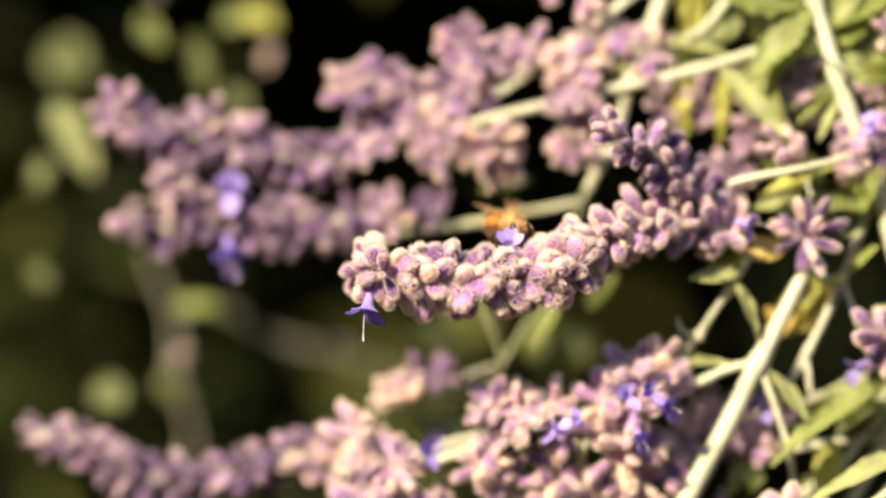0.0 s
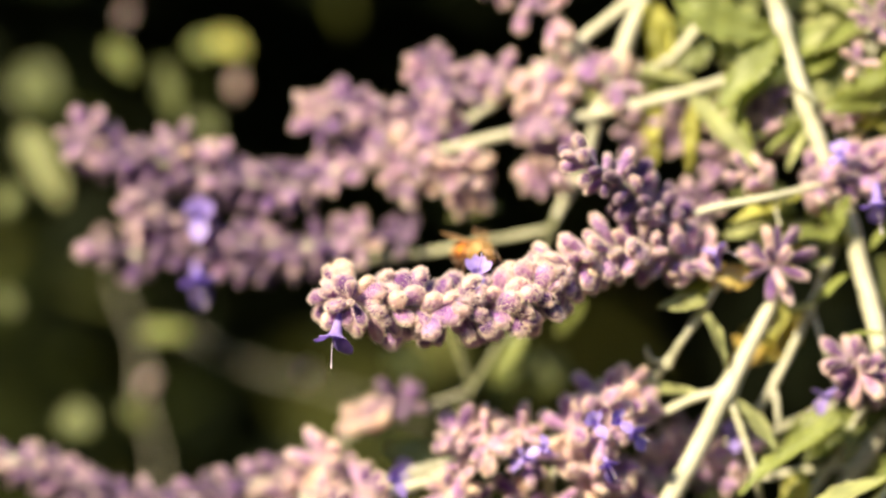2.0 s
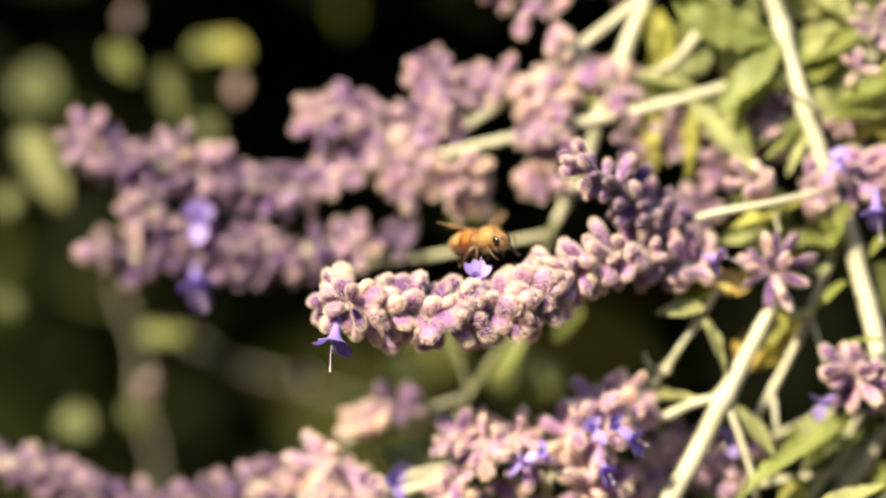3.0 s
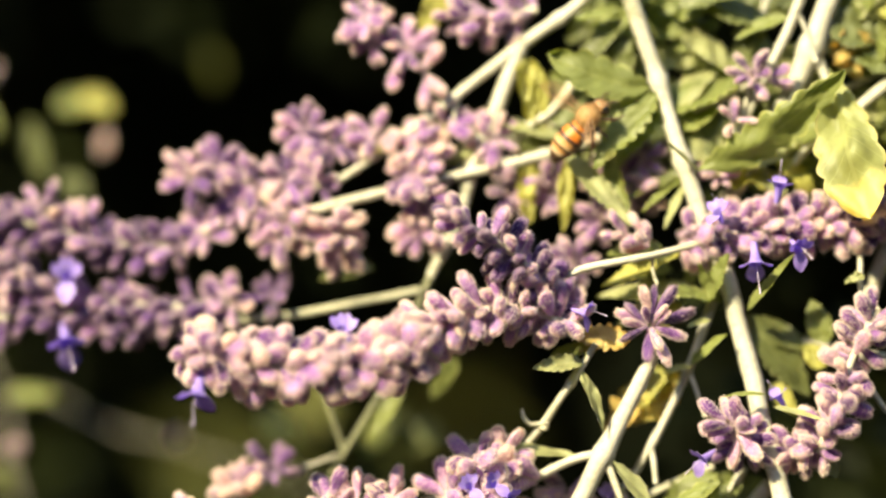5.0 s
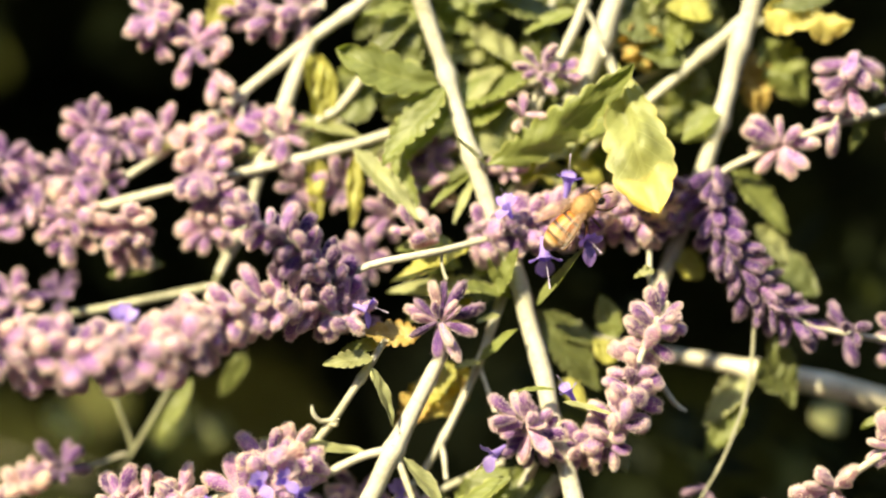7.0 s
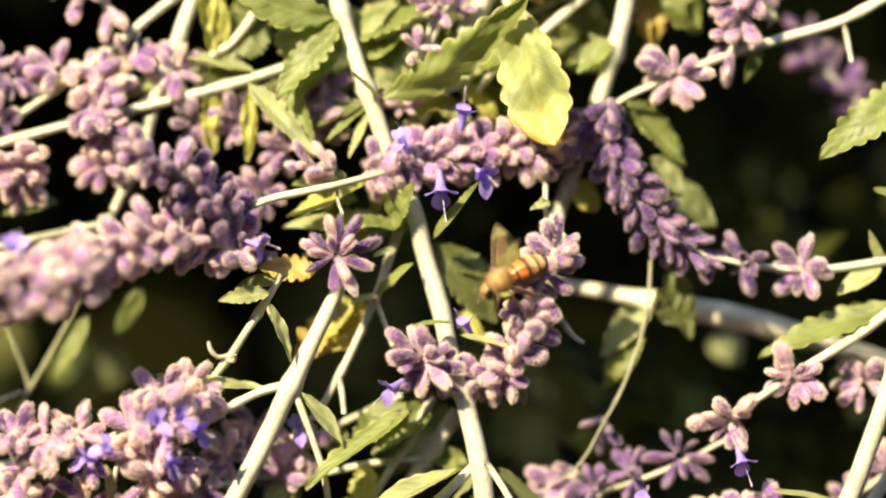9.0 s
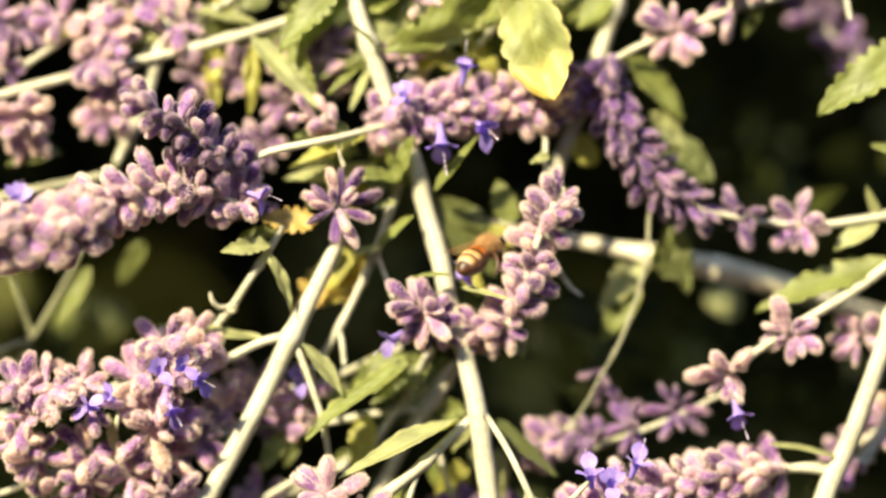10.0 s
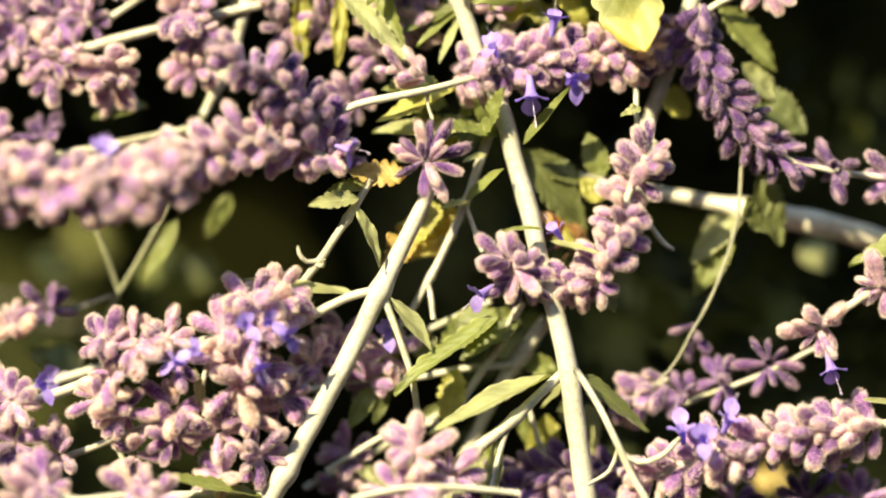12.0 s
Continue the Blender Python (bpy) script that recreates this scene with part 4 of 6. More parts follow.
spike(t, [(-38.5, 6.8, 16), (-33.9, 3.7, 14), (-28.4, 0.4, 11), (-23.4, -4.5, 7), (-19.5, -10, 3), (-20, -16.1, 1)], 4.2, 8, 6.8, 76, ("dusky", "dusky", "mauve"), 0.05)
stalk(t, [(-21.2, -7.2, 4, 0.56), (-17.4, -4.6, 4, 0.67), (-12.9, -2.8, 4, 0.78), (-4.1, -1.1, 4, 0.78), (5.8, 1.2, 1, 0.67), (14.2, 3.6, -2, 0.67), (19.2, 4.5, -3, 0.67)])

# the star-like whorl
t = spike_thing((-1.6, -22.2, 1), "single star-like whorl of felted purple calyxes")
stalk(t, [(-0.7, -14.3, 4, 0.67), (-0.4, -19.9, 2, 1), (-2.5, -26.7, 0, 1.23)])
whorl(t, (-0.7, -14.1, 5), (0.0, 0.05, 1), 8, 8.2, 86, ("mauve", "pink", "dusky"), 0, 5, None, 0.66)
whorl(t, (-0.7, -14.3, 6), (0.0, 0.15, 1), 4, 6.4, 52, ("mauve", "pink"), 0, 8, None, 0.7)
whorl(t, (-0.4, -13.2, 6), (0.1, 0.8, 0.5), 3, 6.6, 30, "pink", 0, 8, None, 0.7)

# the spike the bee visits in the middle
t = spike_thing((5.1, 1, 0), "dense lilac flower spike with three open flowers")
spike(t, [(43.5, 5.9, -4), (37.6, 6.4, -3), (30.9, 6.2, -3), (21.9, 5.3, -3), (13, 3.9, -3), (5.7, 3.2, -3)], 4.4, 11, 6.5, 82, ("mauve", "mauve", "mauve", "mauve", "pink"), 0.03, 0, 0.8, 1.0)
flower(t, (13.5, 6.2, 3), (-0.3, 0.6, 0.6), (0, 1, 0), 0.8)
whorl(t, (-1.6, 2.6, 1), (-0.8, 0.4, 0.4), 6, 6.4, 50, "pink")
whorl(t, (-5.5, 2.9, 0), (-0.8, 0.5, 0.3), 4, 5.6, 45, "pink")
flower(t, (24.1, 10.1, 2), (0.15, 0.9, 0.2), (0, -0.2, 1), 0.9)
flower(t, (19.8, 2.3, 2), (0.05, -0.85, 0.4), (0, 0.5, 0.9), 1.15)
flower(t, (27.1, 2.6, 3), (0.35, -0.4, 0.7), (0, 0.8, 0.5), 0.9)
leaf(t, (5.1, 0.1, -2), (-10.5, -6, 0), 6.0, "lime", (0, 0.8, 0.6), 0.05, 0.2, 7)
leaf(t, (1.8, 1.2, -4), (-9.4, 0.1, -5), 5.5, "green", (0, 0.8, 0.6), 0.05, 0.2, 7)
stalk(t, [(-0.2, -0.4, 1, 0.33), (-0.2, -3.2, 2, 0.33), (0.7, -6, 2, 0.33)])

# spike that arches down to the right, its shade put in by the dusky tone
t = spike_thing((107.4, -16.8, -2), "arching dark purple flower spike with painted shade, loose at its end")
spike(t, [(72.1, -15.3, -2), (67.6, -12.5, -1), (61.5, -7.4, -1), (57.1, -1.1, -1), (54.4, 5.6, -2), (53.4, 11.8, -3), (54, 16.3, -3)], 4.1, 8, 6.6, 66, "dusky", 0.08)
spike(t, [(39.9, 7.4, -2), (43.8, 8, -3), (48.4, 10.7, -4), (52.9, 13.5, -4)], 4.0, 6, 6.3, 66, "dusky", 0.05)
stalk(t, [(71, -14.5, -2, 0.56), (77.2, -16.2, -2, 0.56), (86.1, -17.7, -2, 0.67), (95.1, -18.1, -2, 0.78), (102.9, -17.3, -2, 0.89), (111.9, -15.7, -2, 0.89)], nodes=(37,))
whorl(t, (80.7, -16.2, -2), (-0.8, -0.3, 0.5), 8, 6.6, 75, "dusky")
whorl(t, (91.9, -17.8, -2), (-0.6, -0.1, 0.8), 8, 7.0, 78, "mauve")
leaf(t, (58, 15.8, -14), (69.9, 3.3, -16), 7.5, "green", (0.4, 0.5, 0.75), 0.05)
leaf(t, (62.5, 4.5, -16), (69.9, -3, -17), 6.5, "pale", (0.4, 0.5, 0.75), 0.05)
leaf(t, (64.8, -1.2, -16), (75.6, -9.3, -18), 9, "dark", (0.3, 0.5, 0.8), 0.05)
leaf(t, (65.7, -17.1, -15), (70.3, -31.9, -15), 7, "dark", (0.3, 0.3, 0.9), 0.05)

# short upright spike and the round head at its foot
t = spike_thing((24.1, -38.9, 2), "sunlit lilac flower spike ending in a round dusky head")
spike(t, [(44.5, -10.4, 6), (41.7, -14.9, 6), (38.9, -20.9, 7), (37, -27.6, 7), (34.8, -33.7, 6), (32.3, -38.8, 4)], 4.4, 8, 6.2, 84, ("pink", "pink", "mauve"), 0.03, 0, 0.8, 1.02)
spike(t, [(25.2, -38.9, 1), (29.6, -38.3, 2), (33.5, -36.6, 2)], 3.8, 9, 6.2, 76, ("mauve", "pink"), 0.03, 0, 0.8, 1.0)
whorl(t, (16.8, -34.9, 5), (-0.5, 0.1, 0.85), 9, 7.4, 78, ("mauve", "pink"), 0, 12, None, 0.72)
whorl(t, (17.9, -36.6, 4), (-0.2, -0.3, 0.9), 9, 6.8, 90, ("mauve", "dusky"), 0, 12, None, 0.74)
whorl(t, (15.6, -33.7, 7), (-0.6, 0.5, 0.6), 5, 7.0, 40, "mauve", 0, 14)
flower(t, (12.3, -38.8, 3), (-0.7, -0.5, 0.5), (0, 0.5, 0.8), 0.9)
flower(t, (26.1, -30.2, 2), (-0.5, 0.8, 0.3), (0, 0.2, 1), 0.7)
stalk(t, [(40.9, 0.1, -2, 0.56), (40.8, -5.5, 0, 0.56), (41.3, -9.9, 2, 0.45), (42.7, -11.6, 3, 0.33)])
leaf(t, (41.7, -4.0, 2), (37.6, -5.4, 3), 2.6, "pale", (-0.2, 0.5, 0.8), 0.1, 0.3, 4, 0.2, 0.3)
leaf(t, (23.4, -30, 7), (33.3, -32.1, 10), 2.4, "pale", (-0.1, 0.9, 0.4), 0.05, 0.3, 6, 0.05)
leaf(t, (22.3, -27.6, 5), (14, -27.6, 7), 2.2, "green", (0, 0.9, 0.4), 0.05, 0.3, 5, 0.05)
leaf(t, (23.1, -25.7, -6), (28.7, -31.9, -5), 4.5, "lime", (0, 0.5, 0.9), 0.05)
leaf(t, (34.4, -17.9, -8), (31.3, -8.9, -8), 5.5, "green", (-0.2, 0.4, 0.9), 0.05)
leaf(t, (34.4, -22.4, -7), (29.9, -17.9, -7), 5.0, "lime", (-0.2, 0.4, 0.9), 0.05)
leaf(t, (13, -43.7, -6), (1.8, -51.4, -4), 8, "green", (-0.2, 0.6, 0.8), 0.05)
stalk(t, [(43.1, -26.7, 0, 0.56), (45.9, -30.6, 0, 0.56), (48.1, -32, 0, 0.33)])
leaf(t, (34.2, -40.1, -2), (36.4, -44, 0), 3.5, "pale", (0.2, 0.4, 0.9))

# open stem with loose whorls, upper right
t = spike_thing((112.8, 37.6, -5), "open flower stem with loose pale lilac whorls")
stalk(t, [(124, 41.9, -4, 1.12), (112.7, 37.6, -4, 1.12), (100.3, 31.2, -4, 1), (88, 27.7, -5, 1), (77.8, 24.7, -5, 0.89), (66.5, 20.4, -5, 0.78), (57.6, 16.6, -6, 0.67), (51.9, 12.6, -7, 0.56)], nodes=(22,))
stalk(t, [(100.4, 30.7, -3, 0.56), (101.2, 26.4, -3, 0.56), (101.7, 22.8, -2, 0.45)])
whorl(t, (67, 20.6, -4), (-0.35, -0.15, 0.9), 9, 7.2, 80, "pink", 0, 12)
spike(t, [(77.7, 24.5, -4), (79.5, 28.9, -4), (81, 34, -4), (81.8, 39, -4)], 5.6, 6, 7.2, 80, "mauve", 0.05)
leaf(t, (83.6, 27.8, -6), (81.4, 18.8, -5), 4.0, "green", (0.6, 0.2, 0.7))
leaf(t, (86.4, 34, -6), (85.7, 30, -5), 3.0, "pale", (0.6, 0.2, 0.7), 0.05, 0.2, 5)

# far blurred spike, upper right
t = spike_thing((115, 13.8, -70), "purple flower spike deep in the clump, shade painted in")
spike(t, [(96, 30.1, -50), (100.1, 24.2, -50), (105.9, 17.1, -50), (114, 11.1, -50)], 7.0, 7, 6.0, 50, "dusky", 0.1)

# loose stem, lower right
t = spike_thing((110.3, -24.9, 2), "loose flower stem with pink whorls and one open flower")
stalk(t, [(110.3, -25.1, 2, 1.12), (101.2, -31.6, 2, 1), (89.8, -38.3, 3, 0.89), (79.6, -45, 3, 0.78), (75.7, -47.7, 3, 0.67)])
whorl(t, (89.2, -39.3, 4), (-0.5, -0.3, 0.8), 9, 7.4, 80, "pink", 0, 14)
whorl(t, (76.4, -47.4, 4), (-0.5, -0.5, 0.7), 8, 7.2, 75, "pink", 0, 16)
flower(t, (77.7, -52.2, 5), (0.2, -0.8, 0.4), (0, 0.4, 0.9), 0.95)
whorl(t, (103.8, -40.8, -2), (-0.7, -0.2, 0.7), 8, 7.0, 75, "pink", 0, 14)
stalk(t, [(112.5, -36.4, -3, 0.45), (107.3, -39.1, -2, 0.45), (103.8, -40.8, -2, 0.45)])

# stars on a hanging twig, darkened by tones that hold the shade
t = spike_thing((61.6, -12.7, -6), "thin hanging twig and star-like whorls with shade painted in")
stalk(t, [(61.8, -12.8, -5, 0.34), (61.4, -21.2, -5, 0.36), (60.2, -29.1, -5, 0.3), (57.6, -37, -5, 0.32), (54.6, -43.7, -5, 0.28), (52, -48.1, -5, 0.28), (48.6, -54.3, -5, 0.26), (44.6, -58.8, -5, 0.26), (40.1, -62.7, -5, 0.26)], mat=GREY, nodes=(6, 11, 17, 22, 25, 32, 40))
whorl(t, (52, -48.7, -8), (-0.4, -0.8, 0.4), 4, 6.0, 60, "dusky")
spike(t, [(38.4, -62.6, -7), (42.9, -60.4, -7), (47.4, -58.2, -7)], 4.3, 7, 6.5, 66, "mauve")
leaf(t, (61.3, -26.4, -12), (51.7, -34.8, -12), 5.5, "pale", (0, 0.6, 0.8))
leaf(t, (60.2, -29.2, -13), (52.3, -41.6, -13), 6.0, "green", (0, 0.4, 0.9))
leaf(t, (63, -22.4, -12), (68.7, -29.2, -12), 8.0, "dark", (0.2, 0.5, 0.8))
t = spike_thing((75.8, -62.6, -4), "dark purple star-like whorls with painted shade on a short stem")
stalk(t, [(77.1, -51.5, -6, 0.45), (69.2, -55.4, -6, 0.56), (61.3, -58.8, -6, 0.56), (53.5, -61.6, -7, 0.56), (46.8, -64.9, -7, 0.56)])
whorl(t, (66.9, -54.8, -5), (-0.2, 0.1, 1), 8, 6.4, 82, "dusky", 0, 10, None, 0.7)
whorl(t, (57.4, -58.2, -6), (-0.6, 0.3, 0.7), 6, 6.4, 70, "dusky", 0, 14)
whorl(t, (50.1, -61.5, -6), (-0.6, 0.3, 0.7), 7, 6.0, 70, "dusky", 0, 14)

# low spike, lower right
t = spike_thing((106.3, -64.5, 4), "sunlit pink flower spike with two open flowers")
spike(t, [(41.1, -77.1, 6), (48.3, -74.3, 6), (56.1, -71.7, 6), (65, -69.5, 6), (72.8, -68.1, 6), (80.6, -67.1, 5), (88.4, -66.4, 5)], 4.8, 8, 7.4, 70, ("pink", "mauve", "pink"), 0.04, 0, 0.9)
stalk(t, [(83.9, -66.9, 5, 0.7), (90.5, -66.4, 4, 0.75), (97.6, -67.2, 3, 0.8)])
flower(t, (49.3, -69.6, 9), (-0.1, 0.8, 0.5), (0, -0.3, 1), 1.0)
flower(t, (57.1, -67.5, 9), (0.3, 0.8, 0.5), (0, -0.3, 1), 1.0)
flower(t, (53.1, -69.9, 10), (0.0, 0.4, 0.9), (0, 1, 0), 0.9)

t = spike_thing((96, -79.7, -6), "dusky flower whorls low in the clump")
whorl(t, (84.6, -81.7, -4), (0, 0.2, 1), 8, 6.6, 80, "mauve")
whorl(t, (74.5, -82.2, -4), (0, 0.4, 0.9), 8, 6.6, 80, "dusky")
whorl(t, (60.1, -82.9, -6), (0, 0.4, 0.9), 8, 6.0, 80, "dusky")
flower(t, (79, -78.3, -3), (0, 0.8, 0.5), (0, -0.3, 1), 1.0)
stalk(t, [(98.2, -77.4, -5, 0.56), (84.7, -81.8, -5, 0.56), (73.6, -82.9, -6, 0.56), (59, -84.1, -7, 0.56)])

t = spike_thing((116.9, -57.1, -8), "pink whorl at the edge of the clump")
stalk(t, [(123.5, -54.7, -6, 0.56), (109.8, -58.1, -6, 0.56), (100.8, -64.9, -7, 0.45)])
whorl(t, (109.3, -58.1, -6), (-0.5, 0, 0.85), 8, 6.6, 78, "pink")
whorl(t, (101.9, -64.9, -7), (-0.5, 0, 0.85), 7, 6.0, 78, "mauve")

# the big sunlit heads, lower left
t = spike_thing((-22, -43.9, 3), "sunlit mauve flower heads with violet flowers")
spike(t, [(-30.3, -39.9, 4), (-33, -45.4, 5), (-35.3, -52.6, 5), (-37, -58.7, 4)], 4.7, 7, 8.5, 72, "pink", 0.04)
whorl(t, (-24.2, -44.4, 4), (-0.9, 0.2, 0.3), 5, 7.5, 40, "pink")
whorl(t, (-33.5, -47.4, 8), (-0.2, 0.3, 0.9), 7, 7.8, 70, "mauve")
for p, q in (((-36.2, -46.6, 12), (0.2, 0.3, 0.9)), ((-47.6, -53.4, 11), (-0.8, 0.1, 0.5)), ((-32.4, -45.8, 12), (0.5, 0.2, 0.8)), ((-33.8, -52.4, 12), (0.3, -0.6, 0.7)), ((-44.4, -51.6, 12), (-0.5, 0.3, 0.7)), ((-29.4, -47.2, 11), (0.6, -0.3, 0.7))):
    flower(t, p, q, (0, 0.5, 0.7), 0.75)
whorl(t, (-40.2, -47.6, 8), (-0.4, 0.5, 0.8), 6, 8.2, 62, "pink", 0, 12, None, 0.95)
whorl(t, (-34.2, -41.2, 7), (-0.2, 0.7, 0.6), 5, 8.0, 55, ("pink", "mauve"), 0, 12, None, 0.95)
whorl(t, (-37.6, -57.2, 8), (0.0, -0.5, 0.8), 6, 8.0, 58, "pink", 0, 12, None, 0.95)
leaf(t, (-30.4, -39.4, 1), (-37, -41.6, 2), 5, "lime", (0, 0.8, 0.6))
t = spike_thing((-82.7, -63, 3), "pale stem with felted pink flower heads")
stalk(t, [(-91.6, -65.7, 3, 1), (-78.2, -61.1, 3, 1), (-69.3, -58, 3, 1), (-60.4, -54.8, 3, 1), (-52.7, -52.4, 2, 0.89), (-46, -49.6, 1, 0.78), (-34.9, -47.3, 0, 0.67)], nodes=(13, 26))
whorl(t, (-57.9, -50.1, 8), (-0.2, 0.4, 0.9), 9, 7.4, 75, "pink")
whorl(t, (-51.8, -48.8, 8), (0.4, 0.5, 0.7), 9, 7.0, 70, "pink")
whorl(t, (-49.6, -52.9, 7), (0.2, 0.1, 1), 7, 6.4, 80, "mauve")
whorl(t, (-61.3, -55.1, 7), (-0.6, 0.2, 0.7), 9, 7.0, 75, "pink")
whorl(t, (-63.4, -48.9, 8), (-0.4, 0.6, 0.6), 8, 6.4, 70, ("pink", "mauve"))
whorl(t, (-64.7, -60.1, 6), (-0.3, -0.3, 0.9), 8, 6.6, 80, "pink")
whorl(t, (-60.3, -62.9, 6), (0.3, -0.5, 0.8), 9, 7.0, 75, "pink")
t = spike_thing((-27.2, -60.7, 0), "loose felted flower heads on a thin stem")
stalk(t, [(-20.5, -58.8, -1, 0.56), (-35, -60.7, -1, 0.67), (-46.2, -62.3, -1, 0.67), (-57.4, -66.7, -1, 0.67), (-68.6, -71.1, -1, 0.67), (-80.9, -75, -2, 0.67)], nodes=(20, 34))
for x in (((-50.4, -62.5, 4), "pink"), ((-50.4, -67.5, 4), "mauve"), ((-41.5, -67, 4), "pink"), ((-36, -63.2, 4), "pink"), ((-33.7, -71.5, 5), "mauve"), ((-29.4, -60.7, 0), "mauve"), ((-58.3, -71.5, 3), "pink"), ((-72.8, -71.4, 2), "mauve"), ((-40.5, -76, 3), "pink")):
    whorl(t, x[0], (rng.uniform(-0.6, 0.4), rng.uniform(-0.4, 0.5), 0.8), 8, 6.8, 75, x[1], 0.05)
stalk(t, [(-62.9, -67.2, 0, 0.56), (-60.7, -72.8, 0, 0.56), (-58.3, -79.5, 0, 0.56)])
stalk(t, [(-45.3, -60.3, 5, 0.56), (-44.2, -55.8, 6, 0.56), (-43.6, -52.5, 6, 0.45)])
leaf(t, (-44.8, -62, 5), (-45.7, -54.6, 8), 2.4, "pale", (0.3, 0.3, 0.9))
t = spike_thing((-6, -55.6, -7), "pink whorls behind the forked stem")
stalk(t, [(12.1, -42.3, -9, 0.67), (-4.8, -50.1, -9, 0.67), (-13.9, -55.7, -9, 0.67), (-22.9, -61.3, -9, 0.67)])
for x in (((-20.5, -53.2, -6), "pink"), ((-23.3, -53.6, -3), "pink"), ((-8.2, -52.2, -6), "pink"), ((-17.2, -47.8, -9), "mauve"), ((-11.6, -57.8, -6), "mauve")):
    whorl(t, x[0], (rng.uniform(-0.6, 0.4), rng.uniform(-0.4, 0.5), 0.8), 8, 6.2, 75, x[1], 0.05)
flower(t, (-9.3, -48.8, -5), (0.2, 0.2, 0.9), (0, 0.7, 0.3), 0.8)
t = spike_thing((-84.6, -67.7, 7), "felted mauve heads at the edge of the clump")
stalk(t, [(-95.8, -61.1, 5, 0.67), (-84.8, -65.6, 5, 0.67), (-78.1, -74.5, 6, 0.67)])
for x in (((-81.4, -61.2, 5), "pink"), ((-82, -69, 5), "mauve"), ((-89.2, -65.6, 5), "mauve"), ((-90.4, -54.6, 3), "pink")):
    whorl(t, x[0], (rng.uniform(-0.6, 0.4), rng.uniform(-0.4, 0.5), 0.8), 9, 7, 75, x[1], 0.05)
flower(t, (-77.4, -57.8, 7), (0.6, 0.1, 0.8), (0, 0.7, 0.3), 0.8)

# blurred heads along the bottom, low at the front of the clump
t = spike_thing((-70.3, -84.2, 22), "pale blurred flower heads low at the front of the clump")
stalk(t, [(-45.4, -83, 18, 0.56), (-56.9, -78.6, 18, 0.56), (-68.4, -79.1, 18, 0.56), (-75, -78, 18, 0.56), (-88.1, -82.3, 18, 0.56)])
for x in ((-75, -76.3, 18), (-78.3, -79, 18), (-58, -77.6, 17), (-53.7, -79.5, 17)):
    whorl(t, x, (rng.uniform(-0.4, 0.4), 0.5, 0.8), 9, 6.6, 72, ("pink", "mauve"), 0.05)
t = spike_thing((1.7, -82.8, 18), "pale pink whorls low at the front of the clump")
stalk(t, [(17.1, -78.8, 14, 0.67), (6.1, -77.5, 16, 0.67), (-4.9, -77.3, 18, 0.67), (-15.8, -79.4, 18, 0.67)])
whorl(t, (-3.2, -71, 14), (-0.2, 0.5, 0.8), 8, 8, 70, "pink")
whorl(t, (-6, -78.5, 16), (-0.4, 0.3, 0.8), 8, 8, 75, "pink")
whorl(t, (3.9, -75.6, 12), (0.2, 0.4, 0.8), 7, 7, 75, "pink")
t = spike_thing((17.4, -84.9, -6), "dusky spike low behind the main stem")
spike(t, [(9.6, -80.2, -4), (17.4, -78, -4), (24.2, -75.9, -5), (30.9, -77.1, -6), (38.8, -76, -6)], 4.0, 8, 6.7, 66, "dusky", 0.04)
spike(t, [(6.2, -84.6, -4), (17.4, -83.6, -4), (28.6, -83.7, -4), (37.6, -81.5, -4)], 4.0, 8, 6.7, 66, "mauve", 0.04)
t = spike_thing((-11.8, -74.1, -14), "blurred mauve heads behind the forked stem")
stalk(t, [(1.8, -65.1, -14, 0.67), (-14.1, -74.2, -16, 0.67), (-25.5, -80, -18, 0.67)])
whorl(t, (-16.3, -72.9, -14), (-0.4, 0.3, 0.8), 8, 6, 75, "mauve")
whorl(t, (-17.5, -79.9, -16), (-0.4, 0.3, 0.8), 8, 6, 75, "mauve")

# ---- the rear spikes ----
# Mostly the dusky tone: the shade on these spikes is in their colour.
t = spike_thing((-81.7, 5.1, -24), "thick mauve rear flower spike, fading to tan")
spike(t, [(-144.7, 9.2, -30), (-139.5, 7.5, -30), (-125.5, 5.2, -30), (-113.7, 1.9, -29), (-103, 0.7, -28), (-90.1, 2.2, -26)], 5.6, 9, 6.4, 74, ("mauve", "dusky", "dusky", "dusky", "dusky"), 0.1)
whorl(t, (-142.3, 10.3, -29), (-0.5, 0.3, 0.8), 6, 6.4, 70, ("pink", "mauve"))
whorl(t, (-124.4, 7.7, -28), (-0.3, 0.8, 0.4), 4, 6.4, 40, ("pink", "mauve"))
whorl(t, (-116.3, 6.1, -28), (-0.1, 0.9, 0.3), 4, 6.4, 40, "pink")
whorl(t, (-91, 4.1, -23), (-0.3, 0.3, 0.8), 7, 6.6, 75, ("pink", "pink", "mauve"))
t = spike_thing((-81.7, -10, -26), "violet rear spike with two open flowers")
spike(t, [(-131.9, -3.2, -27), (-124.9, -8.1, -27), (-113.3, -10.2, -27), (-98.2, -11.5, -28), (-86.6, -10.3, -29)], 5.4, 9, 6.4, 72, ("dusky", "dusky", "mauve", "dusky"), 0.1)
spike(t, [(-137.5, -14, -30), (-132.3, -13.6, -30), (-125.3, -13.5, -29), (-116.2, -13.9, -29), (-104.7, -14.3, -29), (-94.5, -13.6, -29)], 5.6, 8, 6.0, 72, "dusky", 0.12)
flower(t, (-118.5, -6.1, -21), (0, 0.2, 1), (0, 1, 0), 1.1)
flower(t, (-119.8, -15, -21), (0.2, -0.7, 0.6), (0, 0.5, 0.7), 1.3)
whorl(t, (-131.7, -6.1, -26), (-0.7, 0.1, 0.6), 7, 6.2, 65, ("pink", "mauve"))
